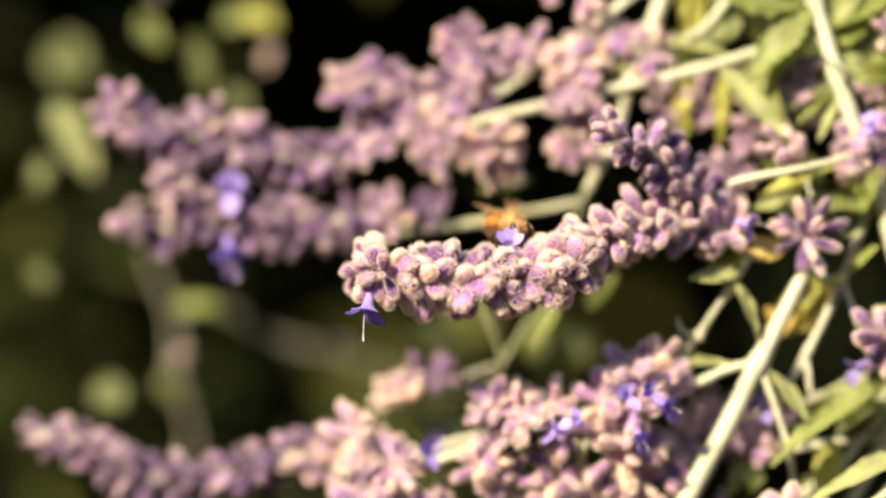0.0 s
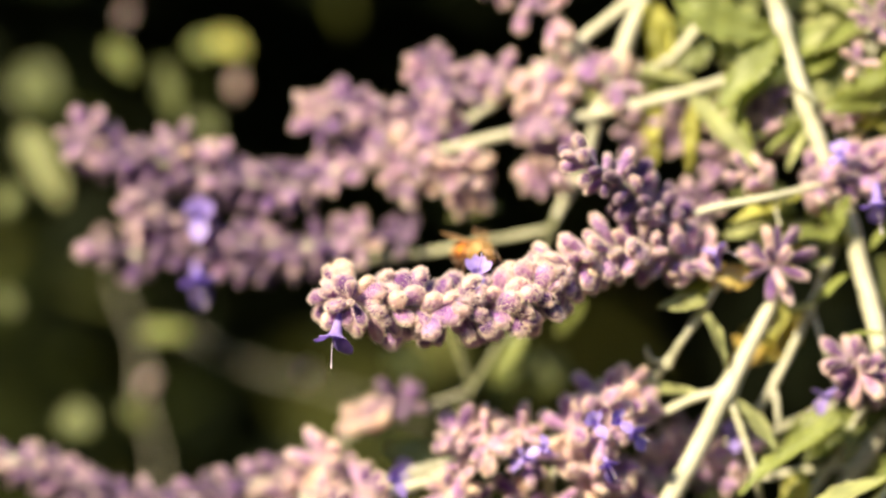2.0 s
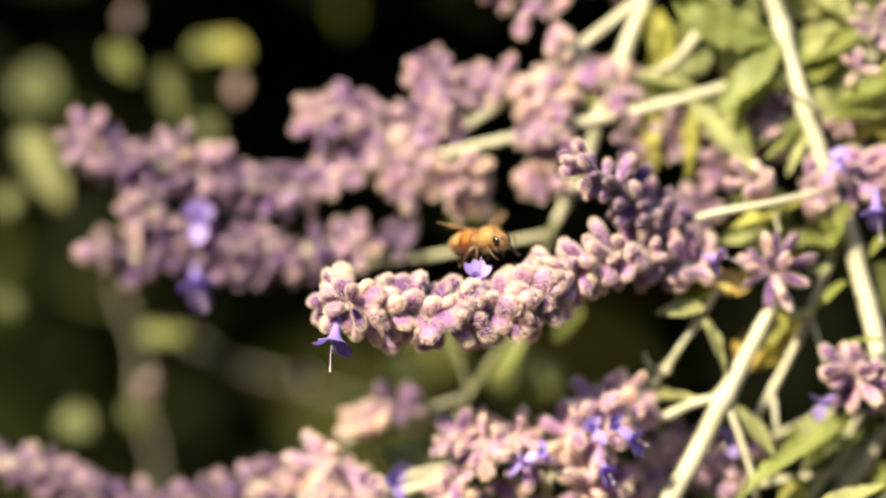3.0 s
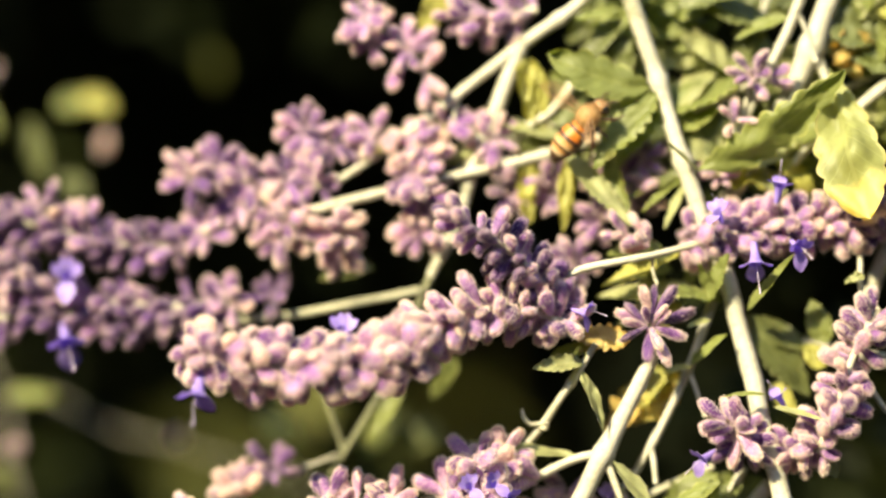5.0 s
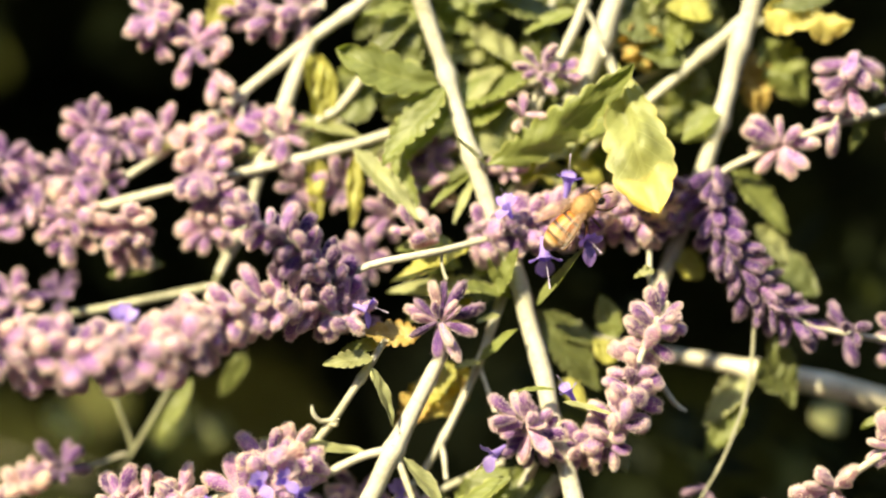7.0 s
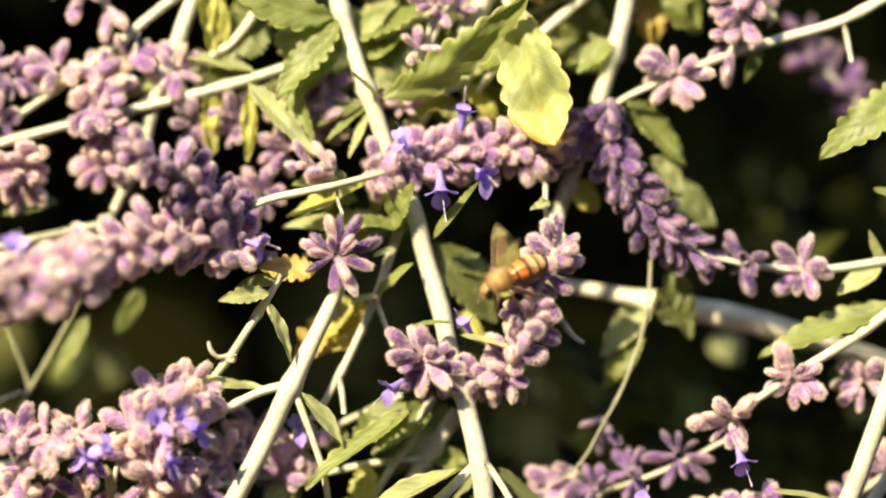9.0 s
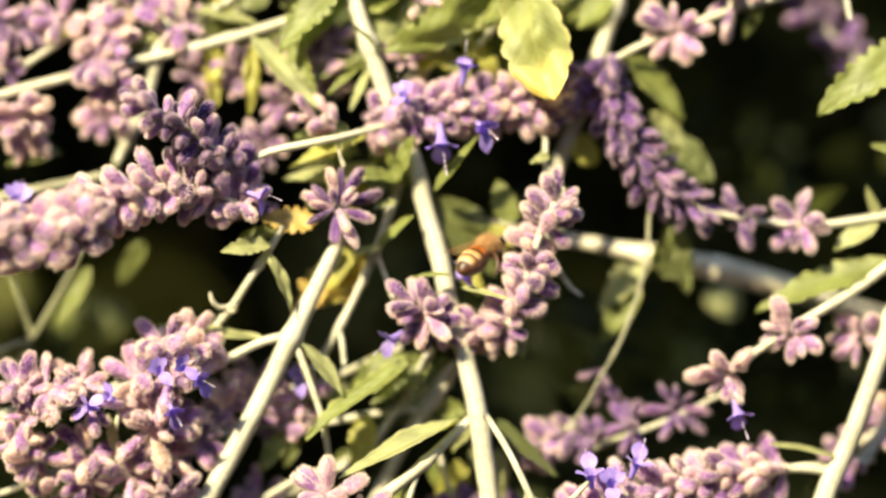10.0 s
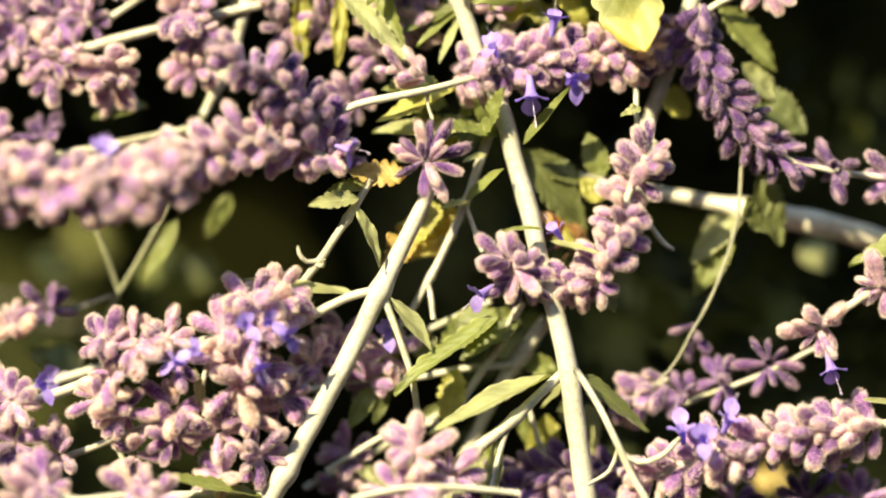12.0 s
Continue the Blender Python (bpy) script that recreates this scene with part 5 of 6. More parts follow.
whorl(t, (-86.6, -9.8, -24), (-0.3, 0.3, 0.8), 7, 6.2, 70, "pink")
whorl(t, (-77.8, -9.4, -28), (-0.3, 0.3, 0.8), 7, 6.2, 70, "dusky")
calyx(t, at((-139.2, -13.7, -30)), way((-0.9, 0.2, 0.4)), 7, "pink")
t = spike_thing((-58.8, 17.6, -18), "pink rear flower spike with loose whorls")
stalk(t, [(-96.1, 14.3, -24, 0.56), (-81.8, 14.5, -23, 0.56), (-64.6, 13, -21, 0.56)])
for x in (((-93.8, 14.9, -24), "mauve"), ((-88.7, 17.3, -24), "pink"), ((-81.8, 13.9, -23), "mauve"), ((-74.9, 15.1, -22), "pink"), ((-68, 14.1, -21), "pink"), ((-70.4, 24.3, -21), "pink"), ((-65.3, 22.1, -21), "mauve"), ((-77.5, 7.1, -20), "pink"), ((-75.1, 3.2, -20), "pink"), ((-84.2, 9.4, -26), "dusky")):
    whorl(t, x[0], (rng.uniform(-0.6, 0.3), rng.uniform(-0.3, 0.4), 0.8), 9, 6.4, 74, (x[1], "mauve", "dusky", "mauve"), 0.05)
t = spike_thing((-61.6, 10.3, -14), "pink whorls hanging on the long side stem")
whorl(t, (-63.1, 4.6, -12), (0.1, -0.6, 0.7), 10, 7.2, 70, "pink")
whorl(t, (-62.6, 1.2, -12), (0.1, -0.8, 0.5), 7, 6.8, 50, "pink")
whorl(t, (-47.8, 15.9, -11), (-0.2, 0.2, 0.9), 10, 7.0, 70, "mauve")
whorl(t, (-46.8, 20.4, -12), (0, 0.6, 0.7), 8, 6.6, 70, "pink")
whorl(t, (-46.2, 12, -12), (0, -0.7, 0.6), 8, 6.4, 60, "mauve")
whorl(t, (-75.3, 6.9, -16), (-0.2, -0.1, 0.9), 8, 6.8, 75, "pink")
t = spike_thing((-34.6, 21.7, -20), "pale pink whorls behind the side stem")
stalk(t, [(-16.4, 27.4, -18, 0.56), (-30, 22.9, -20, 0.56), (-39.2, 17.2, -21, 0.56), (-47.2, 4.7, -22, 0.56)])
whorl(t, (-56.1, 23.4, -18), (-0.3, 0.3, 0.8), 7, 6.4, 70, "pink")
whorl(t, (-32.3, 22.9, -19), (0.2, 0.1, 0.9), 9, 6.6, 75, "pink")
whorl(t, (-47.1, 4.7, -20), (-0.2, -0.5, 0.8), 8, 6.8, 65, "pink")
whorl(t, (-29, 12.7, -22), (0.2, -0.4, 0.9), 7, 6.4, 70, "mauve")
whorl(t, (-42.6, 25.2, -20), (0.2, 0.4, 0.9), 7, 6.4, 70, "mauve")
t = spike_thing((-5, 12.7, -24), "magenta-mauve whorls behind the green leaves")
stalk(t, [(7.5, 24.1, -22, 0.56), (-2.7, 16.1, -23, 0.56), (-9.6, 8.1, -23, 0.56), (-16.5, -3.3, -24, 0.56)])
for p in ((-7.3, 14.9, -22), (-2.7, 19.5, -22), (-10.7, 7, -21), (-21, 12.7, -22), (-15.3, -2.2, -21), (-4.4, 12.6, -21)):
    whorl(t, p, (rng.uniform(-0.5, 0.5), rng.uniform(-0.6, 0.3), 0.8), 8, 6.6, 68, "mauve", 0.05)
t = spike_thing((-43.5, 27.3, -15), "small mauve spike on a thin diagonal stem")
stalk(t, [(-58.5, 47.5, -15, 0.5), (-55, 43.5, -15, 0.5), (-49.7, 39.6, -15, 0.5), (-44.5, 33.8, -15, 0.45), (-40.6, 29.2, -15, 0.4)])
whorl(t, (-57.6, 46.4, -14), (-0.4, 0.4, 0.8), 9, 6.2, 72, ("mauve", "pink"), 0, 12, None, 0.95)
whorl(t, (-57.2, 42.6, -14), (-0.2, -0.3, 0.9), 7, 6.0, 70, ("mauve", "pink"), 0, 12, None, 0.95)
whorl(t, (-49.9, 40.9, -14), (0.2, 0.2, 0.9), 6, 6.4, 70, ("mauve", "pink"), 0, 12, None, 0.95)
for p, d in (((-51.4, 38.3, -14), (-0.2, -0.9, 0.4)), ((-45.9, 35.6, -14), (0.6, -0.6, 0.5)), ((-45.7, 35.0, -15), (-0.1, -0.9, 0.3)), ((-46.6, 37.2, -15), (0.5, 0.6, 0.4))):
    calyx(t, at(p), way(d), 6.4, ("mauve", "pink"), 0.95)
t = spike_thing((-25.4, 48.9, -16), "mauve spike hanging at the top of the clump")
spike(t, [(-40.7, 48.3, -16), (-35.6, 46.6, -16), (-29.9, 48.3, -16), (-23.7, 48.9, -16)], 5.2, 7, 6.7, 66, "mauve", 0.05)
t = spike_thing((18.6, 28.1, -5), "small violet-purple buds between the leaves")
whorl(t, (19.5, 35.4, -4), (0, 0.4, 0.9), 7, 5.4, 65, "mauve")
whorl(t, (24.2, 34.9, -5), (0.9, 0, 0.4), 3, 4.6, 30, "mauve")
whorl(t, (15.8, 26.4, -3), (0.1, 0.5, 0.85), 4, 5.0, 70, "pink")
whorl(t, (12.5, 15.3, -8), (0.1, 0.5, 0.85), 6, 5.0, 70, "mauve")
stalk(t, [(19.2, 34.9, -5, 0.45), (18.6, 31.5, -6, 0.45), (17, 25.9, -6, 0.45), (13, 15.9, -8, 0.45)])

# low rear spike, seen at the lower left
t = spike_thing((-80.6, -53, -20), "long mauve spike low in the clump")
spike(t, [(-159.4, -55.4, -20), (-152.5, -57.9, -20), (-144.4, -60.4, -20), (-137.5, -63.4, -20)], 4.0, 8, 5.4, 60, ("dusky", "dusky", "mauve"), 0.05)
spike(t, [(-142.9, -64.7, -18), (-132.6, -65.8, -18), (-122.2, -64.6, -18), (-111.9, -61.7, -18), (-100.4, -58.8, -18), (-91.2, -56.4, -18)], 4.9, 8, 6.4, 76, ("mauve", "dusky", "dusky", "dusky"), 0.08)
whorl(t, (-83.7, -48.3, -16), (-0.1, 0.7, 0.6), 7, 7.4, 55, "pink")
whorl(t, (-86.6, -60.5, -12), (-0.3, 0.3, 0.8), 8, 7.2, 75, "pink")
whorl(t, (-97.3, -62.9, -12), (-0.3, 0.5, 0.8), 7, 7.2, 70, "pink")
stalk(t, [(-98, -65.3, -14, 0.78), (-86.7, -62.3, -13, 0.78), (-75.4, -58.1, -12, 0.89), (-63, -54.5, -10, 0.89), (-52.8, -52.6, -8, 0.89)])
stalk(t, [(-92.9, -54.2, -20, 0.4), (-85, -49.6, -24, 0.32), (-73.9, -45, -28, 0.3), (-64.5, -41.5, -30, 0.3)])
whorl(t, (-76.9, -44.5, -22), (0, 0.5, 0.8), 6, 6.4, 70, "dusky")
flower(t, (-78.4, -58.1, -14), (0.7, 0.2, 0.6), (0, 0.8, 0.2), 0.8)

# ---- twigs and leaves deep in the shade ----
t = start("background_twig", (-134.6, -59.7, -90), "blurred grey twig with sunlit joints deep in the shade", "twig")
stalk(t, [(-149.4, -19.2, -120, 0.22), (-148.1, -24.1, -120, 0.22), (-143.6, -36.6, -122, 0.22), (-143.5, -47.8, -122, 0.33), (-140.1, -61.7, -125, 0.22), (-140.9, -76.7, -125, 0.22)], "stem", BARK)
stalk(t, [(-136.2, -31.7, -130, 0.13), (-121, -39.7, -130, 0.13), (-107.1, -43.3, -130, 0.17), (-89.8, -48.9, -135, 0.13), (-77.2, -51.2, -135, 0.13)], "stem", BARK)
for a, b, w, tone, f in (
        ((-165.9, 13.7, -82), (-155.7, -3, -80), 8, "pale", (0.1, 0.6, 0.8)),
        ((-124.8, 33.9, -94), (-117.2, 30.9, -92), 6, "lime", (0.1, 0.6, 0.8)),
        ((-129.9, 32.6, -96), (-124.8, 30.8, -94), 6, "green", (0.1, 0.6, 0.8)),
        ((-147.4, 32.1, -86), (-141.1, 25.5, -85), 5, "green", (0.1, 0.6, 0.8)),
        ((-135.3, 28.6, -86), (-131.3, 14.2, -85), 5, "dark", (0.1, 0.6, 0.8)),
        ((-128.3, 16.7, -90), (-122.7, 11.3, -89), 5, "dark", (0.1, 0.6, 0.8)),
        ((-139.9, -31.8, -86), (-128.8, -30.4, -84), 6, "green", (0.1, 0.8, 0.6)),
        ((-141.5, -46.3, -86), (-138.8, -52.9, -86), 5, "dark", (0.1, 0.6, 0.8)),
        ((-157.4, -50.2, -88), (-149.9, -52.5, -86), 9, "dark", (0.1, 0.6, 0.8)),
        ((-170.2, -22.5, -82), (-166.4, -27.2, -81), 5, "dark", (0.1, 0.6, 0.8)),
        ((-170.4, -3.2, -82), (-165.5, -2, -81), 8, "dark", (0.1, 0.6, 0.8)),
        ((-172.8, 26.0, -122), (-163.0, 20.5, -120), 11, "dark", (0.1, 0.6, 0.8)),
        ((-85.2, -34.8, -90), (-76.5, -40.7, -88), 6, "green", (0.1, 0.6, 0.8)),
        ((-53.7, -33.2, -90), (-64.2, -42.9, -92), 6, "green", (0.1, 0.7, 0.7)),
        ((-47.2, -35.3, -80), (-50.3, -42.5, -80), 7, "dark", (0.1, 0.7, 0.7)),
        ((-40.8, -21.3, -40), (-45.5, -30.5, -40), 4, "green", (0.5, 0.4, 0.7)),
        ((-71.1, -58.2, -40), (-81.6, -52.4, -40), 9, "green", (0.1, 0.7, 0.7)),
        ((66.9, -81.4, -60), (76.3, -83.8, -60), 10, "orange", (0.1, 0.6, 0.8)),
        ((14.5, -75.4, -30), (6.4, -84.5, -30), 12, "green", (0.1, 0.6, 0.8)),
        ((-4.4, 31.5, -60), (19.2, 20.6, -60), 20, "dark", (0.1, 0.6, 0.8))):
    leaf(t, a, b, w, tone, f, 0.1, 0.15, 7, 0.12)
for p, s in (((-119.8, 21.2, -94), 6.5), ((-103.6, -41.8, -93), 5.5), ((-144.3, 36.6, -94), 6), ((-137.8, -44.4, -85), 6.5), ((-145, -12.5, -60), 7.0)):
    calyx(t, at(p), way((0.2, 0.5, 0.8)), s, "pink")

# leaves crowded deep in the upper clump
t = start("sage_stem", (19.1, 12.8, -30), "leafy stems crowded deep in the upper clump", "stem", "sage stems")
stalk(t, [(13.4, 2.4, -34, 0.67), (16.8, 22, -34, 0.67), (20.3, 41.7, -34, 0.67), (24.9, 60.1, -34, 0.67)], "stem")
stalk(t, [(16.9, 18.6, -36, 0.56), (36.6, 32.5, -37, 0.56), (59.8, 44.1, -38, 0.56), (80.6, 53.4, -38, 0.56)], "stem")
r2 = random.Random(31)
low, high = (-22.3, 11.6, -30), (59.3, 54.1, -30)
for k in range(64):
    a, w = r2.uniform(0, 6.3), r2.uniform(55, 130)
    d = r2.uniform(-44, -20)
    p0 = (r2.uniform(low[0], high[0]), r2.uniform(low[1], high[1]), d)
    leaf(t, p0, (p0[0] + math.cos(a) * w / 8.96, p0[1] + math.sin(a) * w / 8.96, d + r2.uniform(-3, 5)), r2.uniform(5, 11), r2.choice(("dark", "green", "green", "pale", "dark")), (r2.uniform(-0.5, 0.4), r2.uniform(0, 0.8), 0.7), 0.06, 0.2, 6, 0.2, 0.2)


# ---- the honey bee ----
def bee_material():
    """Amber abdomen with dark rings and a dark tip, along its length."""
    m, t, b = material("banded_abdomen", 0.5, 0.2)
    c = t.nodes.new("ShaderNodeTexCoord")
    sep = t.nodes.new("ShaderNodeSeparateXYZ")
    t.links.new(c.outputs["Object"], sep.inputs[0])
    n = node(t, "ShaderNodeMath", operation='MULTIPLY_ADD')
    n.inputs[1].default_value, n.inputs[2].default_value = -93.0, -0.07
    t.links.new(sep.outputs[0], n.inputs[0])
    amber, gold, dark = (0.48, 0.13, 0.013), (0.40, 0.20, 0.06), (0.05, 0.022, 0.012)
    bands = ramp(t, n.outputs[0], [(0.0, amber), (0.19, (0.46, 0.16, 0.022)), (0.22, dark), (0.25, dark), (0.28, (0.46, 0.17, 0.025)), (0.40, amber), (0.44, dark), (0.48, dark), (0.53, gold), (0.61, (0.46, 0.30, 0.15)), (0.66, dark), (0.72, gold), (0.79, (0.46, 0.34, 0.21)), (0.85, dark), (1.0, (0.03, 0.015, 0.01))])
    grain = noise_of(t, 1500, 3)
    # The browner belly, darkened further to paint in the shade on that side.
    low = node(t, "ShaderNodeMath", ((1, 600.0), (2, 0.35)), operation='MULTIPLY_ADD')
    t.links.new(sep.outputs[2], low.inputs[0])
    bands = mixed(t, ramp(t, low.outputs[0], [(0.1, (0.95, 0.95, 0.95)), (0.6, (0, 0, 0))]), bands, (0.08, 0.025, 0.01))
    t.links.new(mixed(t, 0.5, bands, ramp(t, grain, [(0.3, (0.6, 0.6, 0.6)), (0.7, (1.2, 1.2, 1.2))]), 'MULTIPLY'), b.inputs["Base Color"])
    bumped(t, b, grain, 0.3, 0.0002)
    return m


def wing_material():
    m, t, b = material("clear_wing", 0.25)
    b.inputs["Base Color"].default_value = (0.62, 0.42, 0.32, 1)
    clear = node(t, "ShaderNodeBsdfTransparent", ((0, (0.93, 0.86, 0.80, 1)),))
    both = node(t, "ShaderNodeMixShader", ((0, 0.06),))
    t.links.new(clear.outputs[0], both.inputs[1])
    t.links.new(b.outputs[0], both.inputs[2])
    t.links.new(both.outputs[0], t.nodes["Material Output"].inputs[0])
    return m


BAND, WING = bee_material(), wing_material()
FACE = plain("brown_face", (0.26, 0.14, 0.06), 0.5, 0.4, 1500.0, 0.2)
FUR = plain("tan_fur", (0.31, 0.175, 0.068), 0.7, 0.25, 900.0, 0.3)
DARK_SHELL = plain("dark_brown_shell", (0.06, 0.028, 0.015), 0.35, 0.3, 900.0)
EYE_SHELL = plain("black_eye", (0.012, 0.009, 0.008), 0.15, 0.2, 3000.0, 0.0, 0.05)
VEIN = plain("wing_vein", (0.30, 0.17, 0.08), 0.5, 0.2)


MM = 0.00118  # one millimetre of the drawing; this bee is a big one


def oval(centre, radii, rings=12, sides=16, hairs=0, length=0.0, seed=1, shape=None):
    """An egg-shaped body along x (mm), with loose hairs on it. Vertices, faces and material slots."""
    r = random.Random(seed)
    verts, faces = [], []
    for k in range(rings + 1):
        a = math.pi * k / rings
        s = (shape(k / rings) if shape else 1.0) * max(0.02, math.sin(a))
        for j in range(sides):
            q = 2 * math.pi * j / sides
            verts.append(Vector((centre[0] + radii[0] * math.cos(a), centre[1] + radii[1] * s * math.cos(q), centre[2] + radii[2] * s * math.sin(q))))
    for k in range(rings):
        for j in range(sides):
            faces.append((k * sides + j, (k + 1) * sides + j, (k + 1) * sides + (j + 1) % sides, k * sides + (j + 1) % sides))
    which, skin = [0] * len(faces), len(verts)
    mid = Vector(centre)
    for _ in range(hairs):
        p = verts[r.randrange(sides, skin - sides)].lerp(verts[r.randrange(sides, skin - sides)], 0.0)
        p = p + Vector((r.uniform(-.2, .2), r.uniform(-.2, .2), r.uniform(-.2, .2)))
        out = (p - mid).normalized() + Vector((r.uniform(-.5, .2), r.uniform(-.4, .4), r.uniform(-.4, .4)))
        side = out.cross(Vector((r.uniform(-1, 1), r.uniform(-1, 1), 0.3))).normalized() * 0.016
        n = len(verts)
        verts += [p - side, p + side, p + out.normalized() * length * r.uniform(0.6, 1.2)]
        faces.append((n, n + 1, n + 2))
        which.append(1)
    return [v * MM for v in verts], faces, which


def bent_tube(points, radii, sides=7):
    verts, faces = [], []
    pts = [Vector(p) for p in points]
    for k, p in enumerate(pts):
        ahead = (pts[min(k + 1, len(pts) - 1)] - pts[max(k - 1, 0)]).normalized()
        side = ahead.cross(Vector((0.2, 0.9, 0.35))).normalized()
        over = side.cross(ahead)
        for j in range(sides):
            a = 2 * math.pi * j / sides
            verts.append((p + (side * math.cos(a) + over * math.sin(a)) * radii[k]) * MM)
    for k in range(len(pts) - 1):
        for j in range(sides):
            faces.append((k * sides + j, k * sides + (j + 1) % sides, (k + 1) * sides + (j + 1) % sides, (k + 1) * sides + j))
    faces.append(tuple(range(sides)))
    faces.append(tuple((len(pts) - 1) * sides + j for j in reversed(range(sides))))
    return verts, faces


def wing_mesh(length, width):
    """A wing back along -x, with a dark front vein."""
    verts, faces, rows, cols = [], [], 10, 4
    for k in range(rows + 1):
        s = k / rows
        w = width * min(1, 0.25 + 1.5 * s) * max(0.06, 1 - max(0, (s - 0.6) / 0.4) ** 2.4) ** 0.5
        for c in range(cols + 1):
            f = c / cols
            verts.append(Vector((-length * s, w * (f - 0.25), 0.12 * math.sin(6 * f) + 0.25 * s * s)) * MM)
    for k in range(rows):
        for c in range(cols):
            q = k * (cols + 1) + c
            faces.append((q, q + 1, q + cols + 2, q + cols + 1))
    which = [0] * len(faces)
    for c in (0, 2, 3):
        line = [verts[k * (cols + 1) + c] / MM for k in range(rows if c else rows + 1)]
        v, f = bent_tube(line, [0.06 if c == 0 else 0.03] * len(line), 5)
        n = len(verts)
        verts += v
        faces += [tuple(n + k for k in q) for q in f]
        which += [1] * len(f)
    return mesh_of("wing", verts, faces, [WING, VEIN], which)


def bee_part(name, data, parent, mats, label="", m=None):
    me = data if not isinstance(data, tuple) else mesh_of(name, data[0], data[1], mats, data[2] if len(data) > 2 else None)
    ob = new(name, me)
    ob.parent = parent
    ob.matrix_basis = m or Matrix.Identity(4)
    if label:
        tagged(ob, label)
    return ob


bee = tagged(new("honey_bee"), "honey bee with amber banded abdomen and tan fur", "bee")
bee_part("thorax", oval((0, 0, 0), (2.3, 2.0, 1.95), hairs=3600, length=0.55), bee, [FUR, FUR], "tan furry thorax")
head = bee_part("head", oval((2.7, 0, -0.9), (1.0, 1.6, 1.5), hairs=700, length=0.35, seed=2), bee, [FACE, FUR])
for s in (-1, 1):
    bee_part("eye", oval((2.85, s * 1.25, -0.75), (0.72, 0.52, 1.05), 8, 12), head, [EYE_SHELL], "glossy black eye")
    bee_part("antenna", bent_tube([(3.4, s * 0.5, -0.7), (4.1, s * 0.9, -0.1), (4.8, s * 1.1, -0.9), (5.2, s * 1.2, -1.7)], [0.12, 0.12, 0.14, 0.12]), head, [DARK_SHELL])
bee_part("abdomen", oval((-5.2, 0, -0.3), (4.3, 2.15, 2.1), 24, 20, 260, 0.5, 3, lambda s: 0.92 + 0.14 * math.sin(math.pi * s) - 0.3 * max(0, s - 0.6)), bee, [BAND, FUR], "amber abdomen with dark rings")
LEGS = ((1.2, 2.6, -3.4, 3.4, 0.20), (-0.2, 3.2, -3.6, -0.6, 0.22), (-1.3, 3.0, -3.4, -4.6, 0.32))
for x, out, down, reach, thick in LEGS:
    for s in (-1, 1):
        bee_part("leg", bent_tube([(x, s * 1.2, -1.3), (x + reach * 0.15, s * out * 0.8, -1.2), (x + reach * 0.35, s * out, down * 0.65), (x + reach * 0.6, s * out * 0.95, down), (x + reach * 0.85, s * out, down - 0.4)], [thick, thick, thick * 1.2, thick * 0.7, thick * 0.4]), bee, [DARK_SHELL], "dark brown jointed leg")
FORE, HIND = wing_mesh(8.0, 2.6), wing_mesh(5.8, 2.0)
wings = []
for s in (-1, 1):
    for name, me, root in (("forewing", FORE, (0.3, s * 1.3, 1.5)), ("hindwing", HIND, (-0.6, s * 1.2, 1.3))):
        wings.append((s, name, root, bee_part(name, me, bee, [], "clear brownish wing")))


def wing_pose(s, root, spread, lift):
    """A wing folded over the back (spread 0) or held out (spread 1)."""
    return pose(root[0] * MM, root[1] * MM, root[2] * MM, 0, 0, -s * (14 + 62 * spread)) @ pose(0, 0, 0, 0, lift, 0)


def bee_pose(p, heading, over):
    x = way(heading)
    y = way(over).cross(x).normalized()
    m = Matrix((x, y, x.cross(y))).transposed().to_4x4()
    return Matrix.Translation(at(p)) @ m


def swayed(turn, along):
    """The front spike, lifted about its foot by some degrees and pushed along the row by some millimetres."""
    return Matrix.Translation(Vector(front_spike["base"]) + RIGHT * along * 0.001) @ Matrix.Rotation(radians(turn), 4, AHEAD)


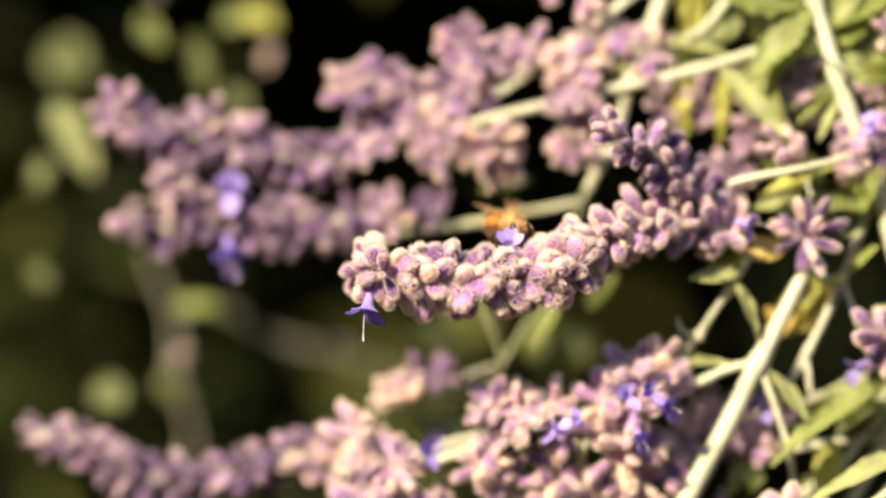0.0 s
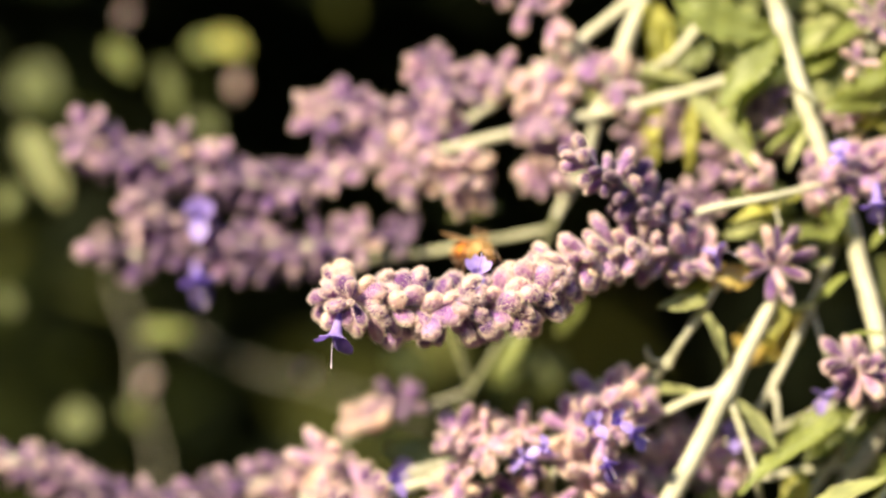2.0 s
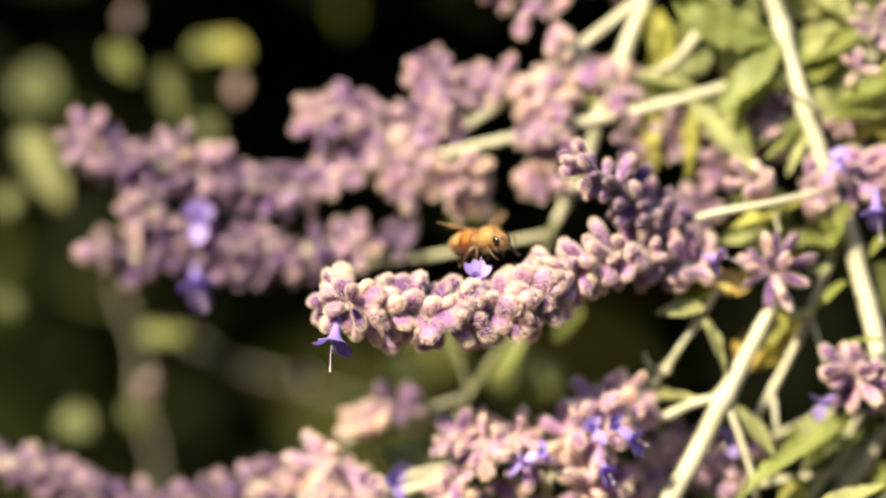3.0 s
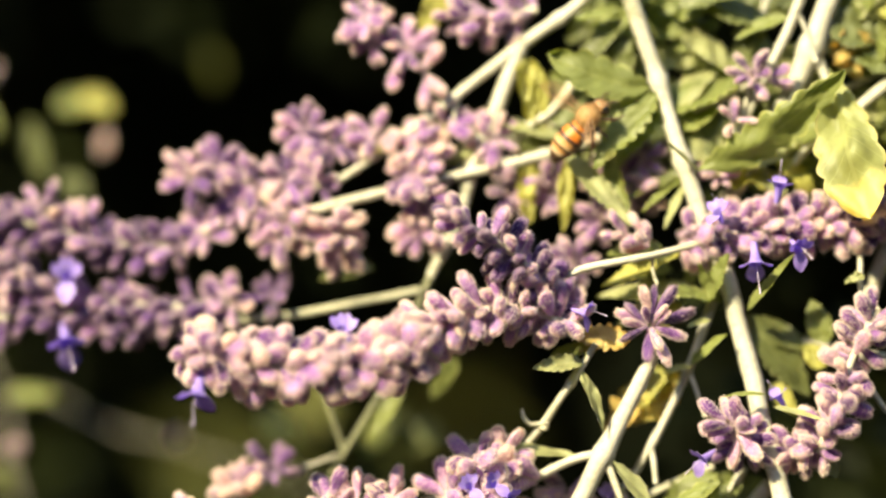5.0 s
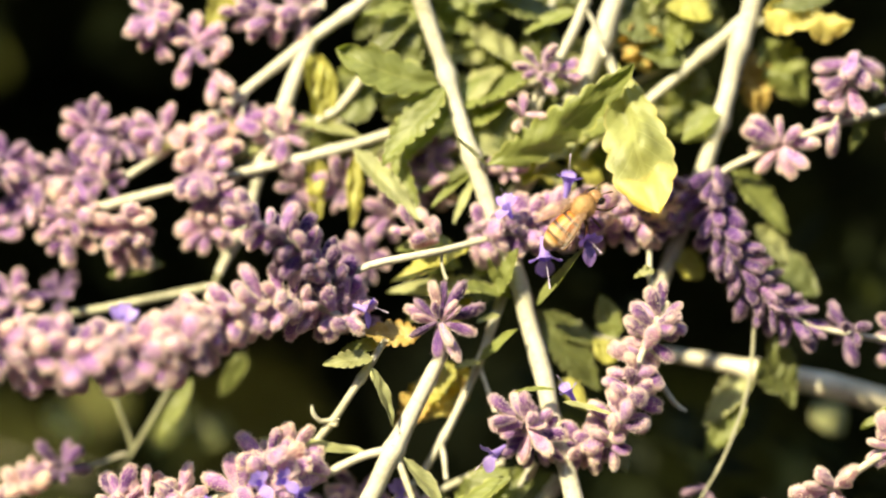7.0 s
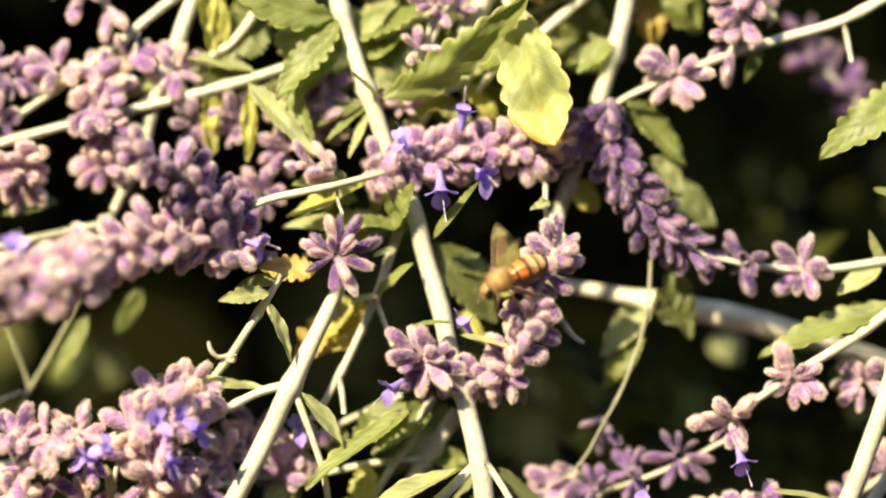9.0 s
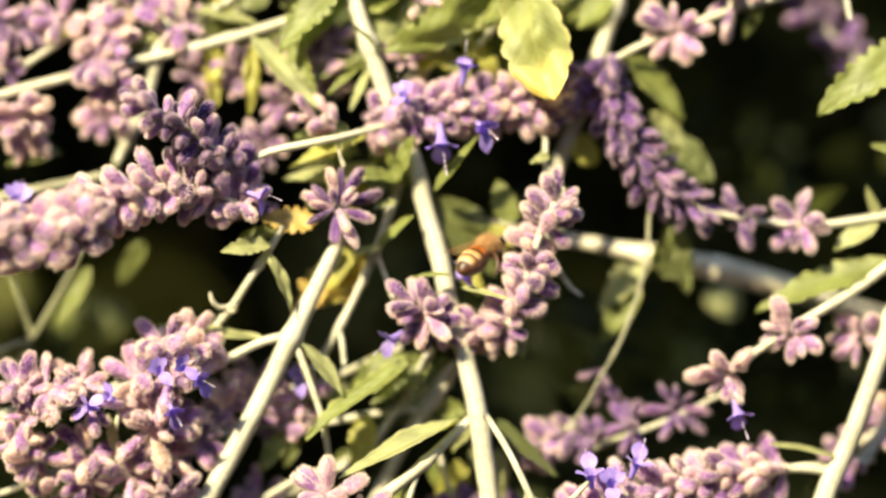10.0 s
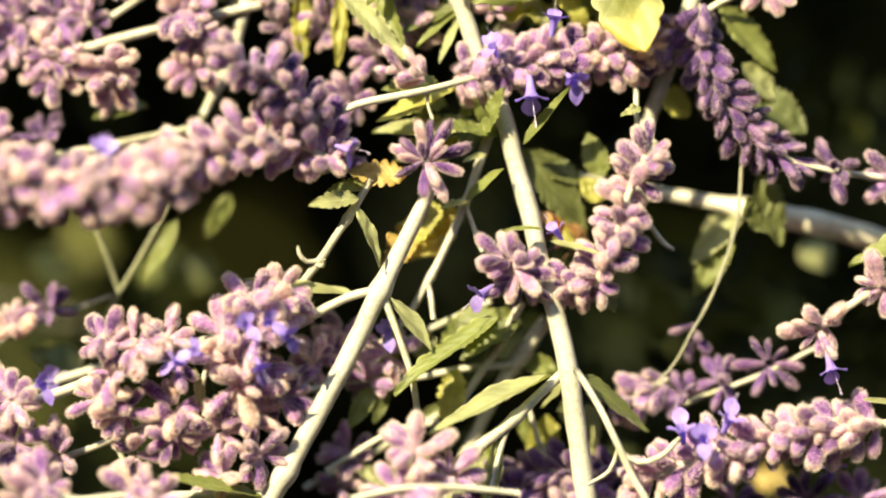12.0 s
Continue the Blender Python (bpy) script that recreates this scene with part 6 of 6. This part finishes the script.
def motions():
    """The bee goes from the long spike to the dusky one, flies to the middle spike, then to the upright spike and behind it."""
    walk(bee, [
        (0.0, bee_pose((-58.6, -11.5, 15), (0.50, 0.02, 0.85), (-0.05, 0.95, 0.1))),
        (0.5, bee_pose((-58.5, -11.6, 15), (0.50, 0.02, 0.85), (-0.05, 0.95, 0.1))),
        (1.0, bee_pose((-58.6, -12, 14), (0.50, 0.02, 0.85), (-0.05, 0.95, 0.1))),
        (1.5, bee_pose((-58.8, -13.1, 12), (0.55, 0.1, 0.75), (-0.05, 0.95, 0.1))),
        (2.0, bee_pose((-58.8, -11.8, 14), (0.50, 0.02, 0.85), (-0.05, 0.95, 0.1))),
        (2.7, bee_pose((-58.8, -11, 15), (0.50, 0.02, 0.85), (-0.05, 0.95, 0.1))),
        (3.5, bee_pose((-49.8, 1.7, 22), (0.85, 0.35, 0.1), (0, 0.95, 0.05))),
        (4.3, bee_pose((-41.1, 14.2, 18), (0.85, -0.02, 0.35), (-0.1, 0.5, -0.85))),
        (4.5, bee_pose((-36.8, 13.2, 18), (0.85, 0.1, 0.35), (-0.1, 0.5, -0.85))),
        (4.7, bee_pose((-34.8, 14.3, 16), (0.9, 0.3, 0), (-0.1, 0.95, -0.2))),
        (4.85, bee_pose((-27.2, 16.1, 8), (0.8, 0.55, 0.1), (-0.3, 0.7, 0.45))),
        (5.0, bee_pose((-13, 26.9, 2), (0.65, 0.72, 0.15), (-0.45, 0.25, 0.8))),
        (5.25, bee_pose((-0.3, 13.1, 5), (0.9, 0.2, 0.1), (-0.2, 0.6, 0.75))),
        (5.5, bee_pose((3.1, 7.2, 8), (0.92, 0.33, 0.1), (-0.3, 0.85, 0.4))),
        (6.0, bee_pose((15.2, 7.9, 7), (0.9, -0.3, 0.05), (0.25, 0.62, 0.75))),
        (6.5, bee_pose((22.5, 2.4, 7), (0.9, -0.38, 0.05), (0.3, 0.35, 0.9))),
        (7.0, bee_pose((27.5, 8.1, 8), (0.66, 0.7, 0.1), (-0.35, 0.2, 0.9))),
        (7.2, bee_pose((26.7, 6.8, 8), (0.66, 0.65, 0.1), (-0.35, 0.25, 0.9))),
        (8.0, bee_pose((32, -13.1, 16), (-0.5, -0.6, 0.3), (-0.3, 0.6, 0.7))),
        (8.8, bee_pose((31.2, -18.2, 12), (-0.85, -0.35, 0.32), (-0.1, 0.85, 0.45))),
        (9.0, bee_pose((31.2, -19.4, 12), (-0.85, -0.38, 0.32), (-0.1, 0.85, 0.45))),
        (9.25, bee_pose((28.4, -19.1, 9), (-0.2, -0.6, -0.6), (-0.6, 0.5, 0.6))),
        (9.5, bee_pose((29.9, -21.1, 5), (0.45, 0.4, -0.8), (-0.5, 0.75, 0.3))),
        (10.0, bee_pose((29, -22, 3), (0.5, 0.4, -0.75), (-0.5, 0.75, 0.3))),
        (10.5, bee_pose((30.2, -23.3, -3), (0.6, 0.25, -0.75), (-0.4, 0.85, 0.2))),
        (11.0, bee_pose((27.2, -29.9, -8), (0.7, -0.2, -0.6), (-0.4, 0.7, 0.5))),
        (11.5, bee_pose((26.3, -28.7, -10), (0.7, -0.3, -0.4), (-0.4, 0.7, 0.5))),
        (12.0, bee_pose((28.2, -29.1, -10), (0.7, -0.3, -0.4), (-0.4, 0.7, 0.5))),
    ])
    walk(front_spike, [(t, swayed(a, m)) for t, a, m in ((0.0, 0, 0), (4.5, 0, 0), (5.0, 0.8, -1.4), (6.0, 1.3, -2.4), (7.0, 2.5, -3.0), (8.8, 4.6, -3.8), (12.0, 4.8, -3.8))])
    for s, name, root, wing in wings:
        rest = 10 if name == "forewing" else 6
        walk(wing, [(t, wing_pose(s, root, spread, lift)) for t, spread, lift in (
            (0.0, 0.0, 14), (2.7, 0.0, 14), (3.2, 1.0, 20), (3.8, 1.0, 20), (4.3, 0.0, rest), (4.6, 0.0, rest), (4.75, 1.0, 30), (5.25, 1.0, 30),
            (5.5, 0.3, 25), (6.0, 0.0, rest), (6.5, 0.0, rest), (7.0, 0.05, 8), (7.2, 0.05, 8), (7.4, 0.9, 20), (8.6, 0.9, 20), (8.8, 0.3, 50), (9.0, 0.3, 55), (9.3, 0.0, rest), (12.0, 0.0, rest))])


motions()
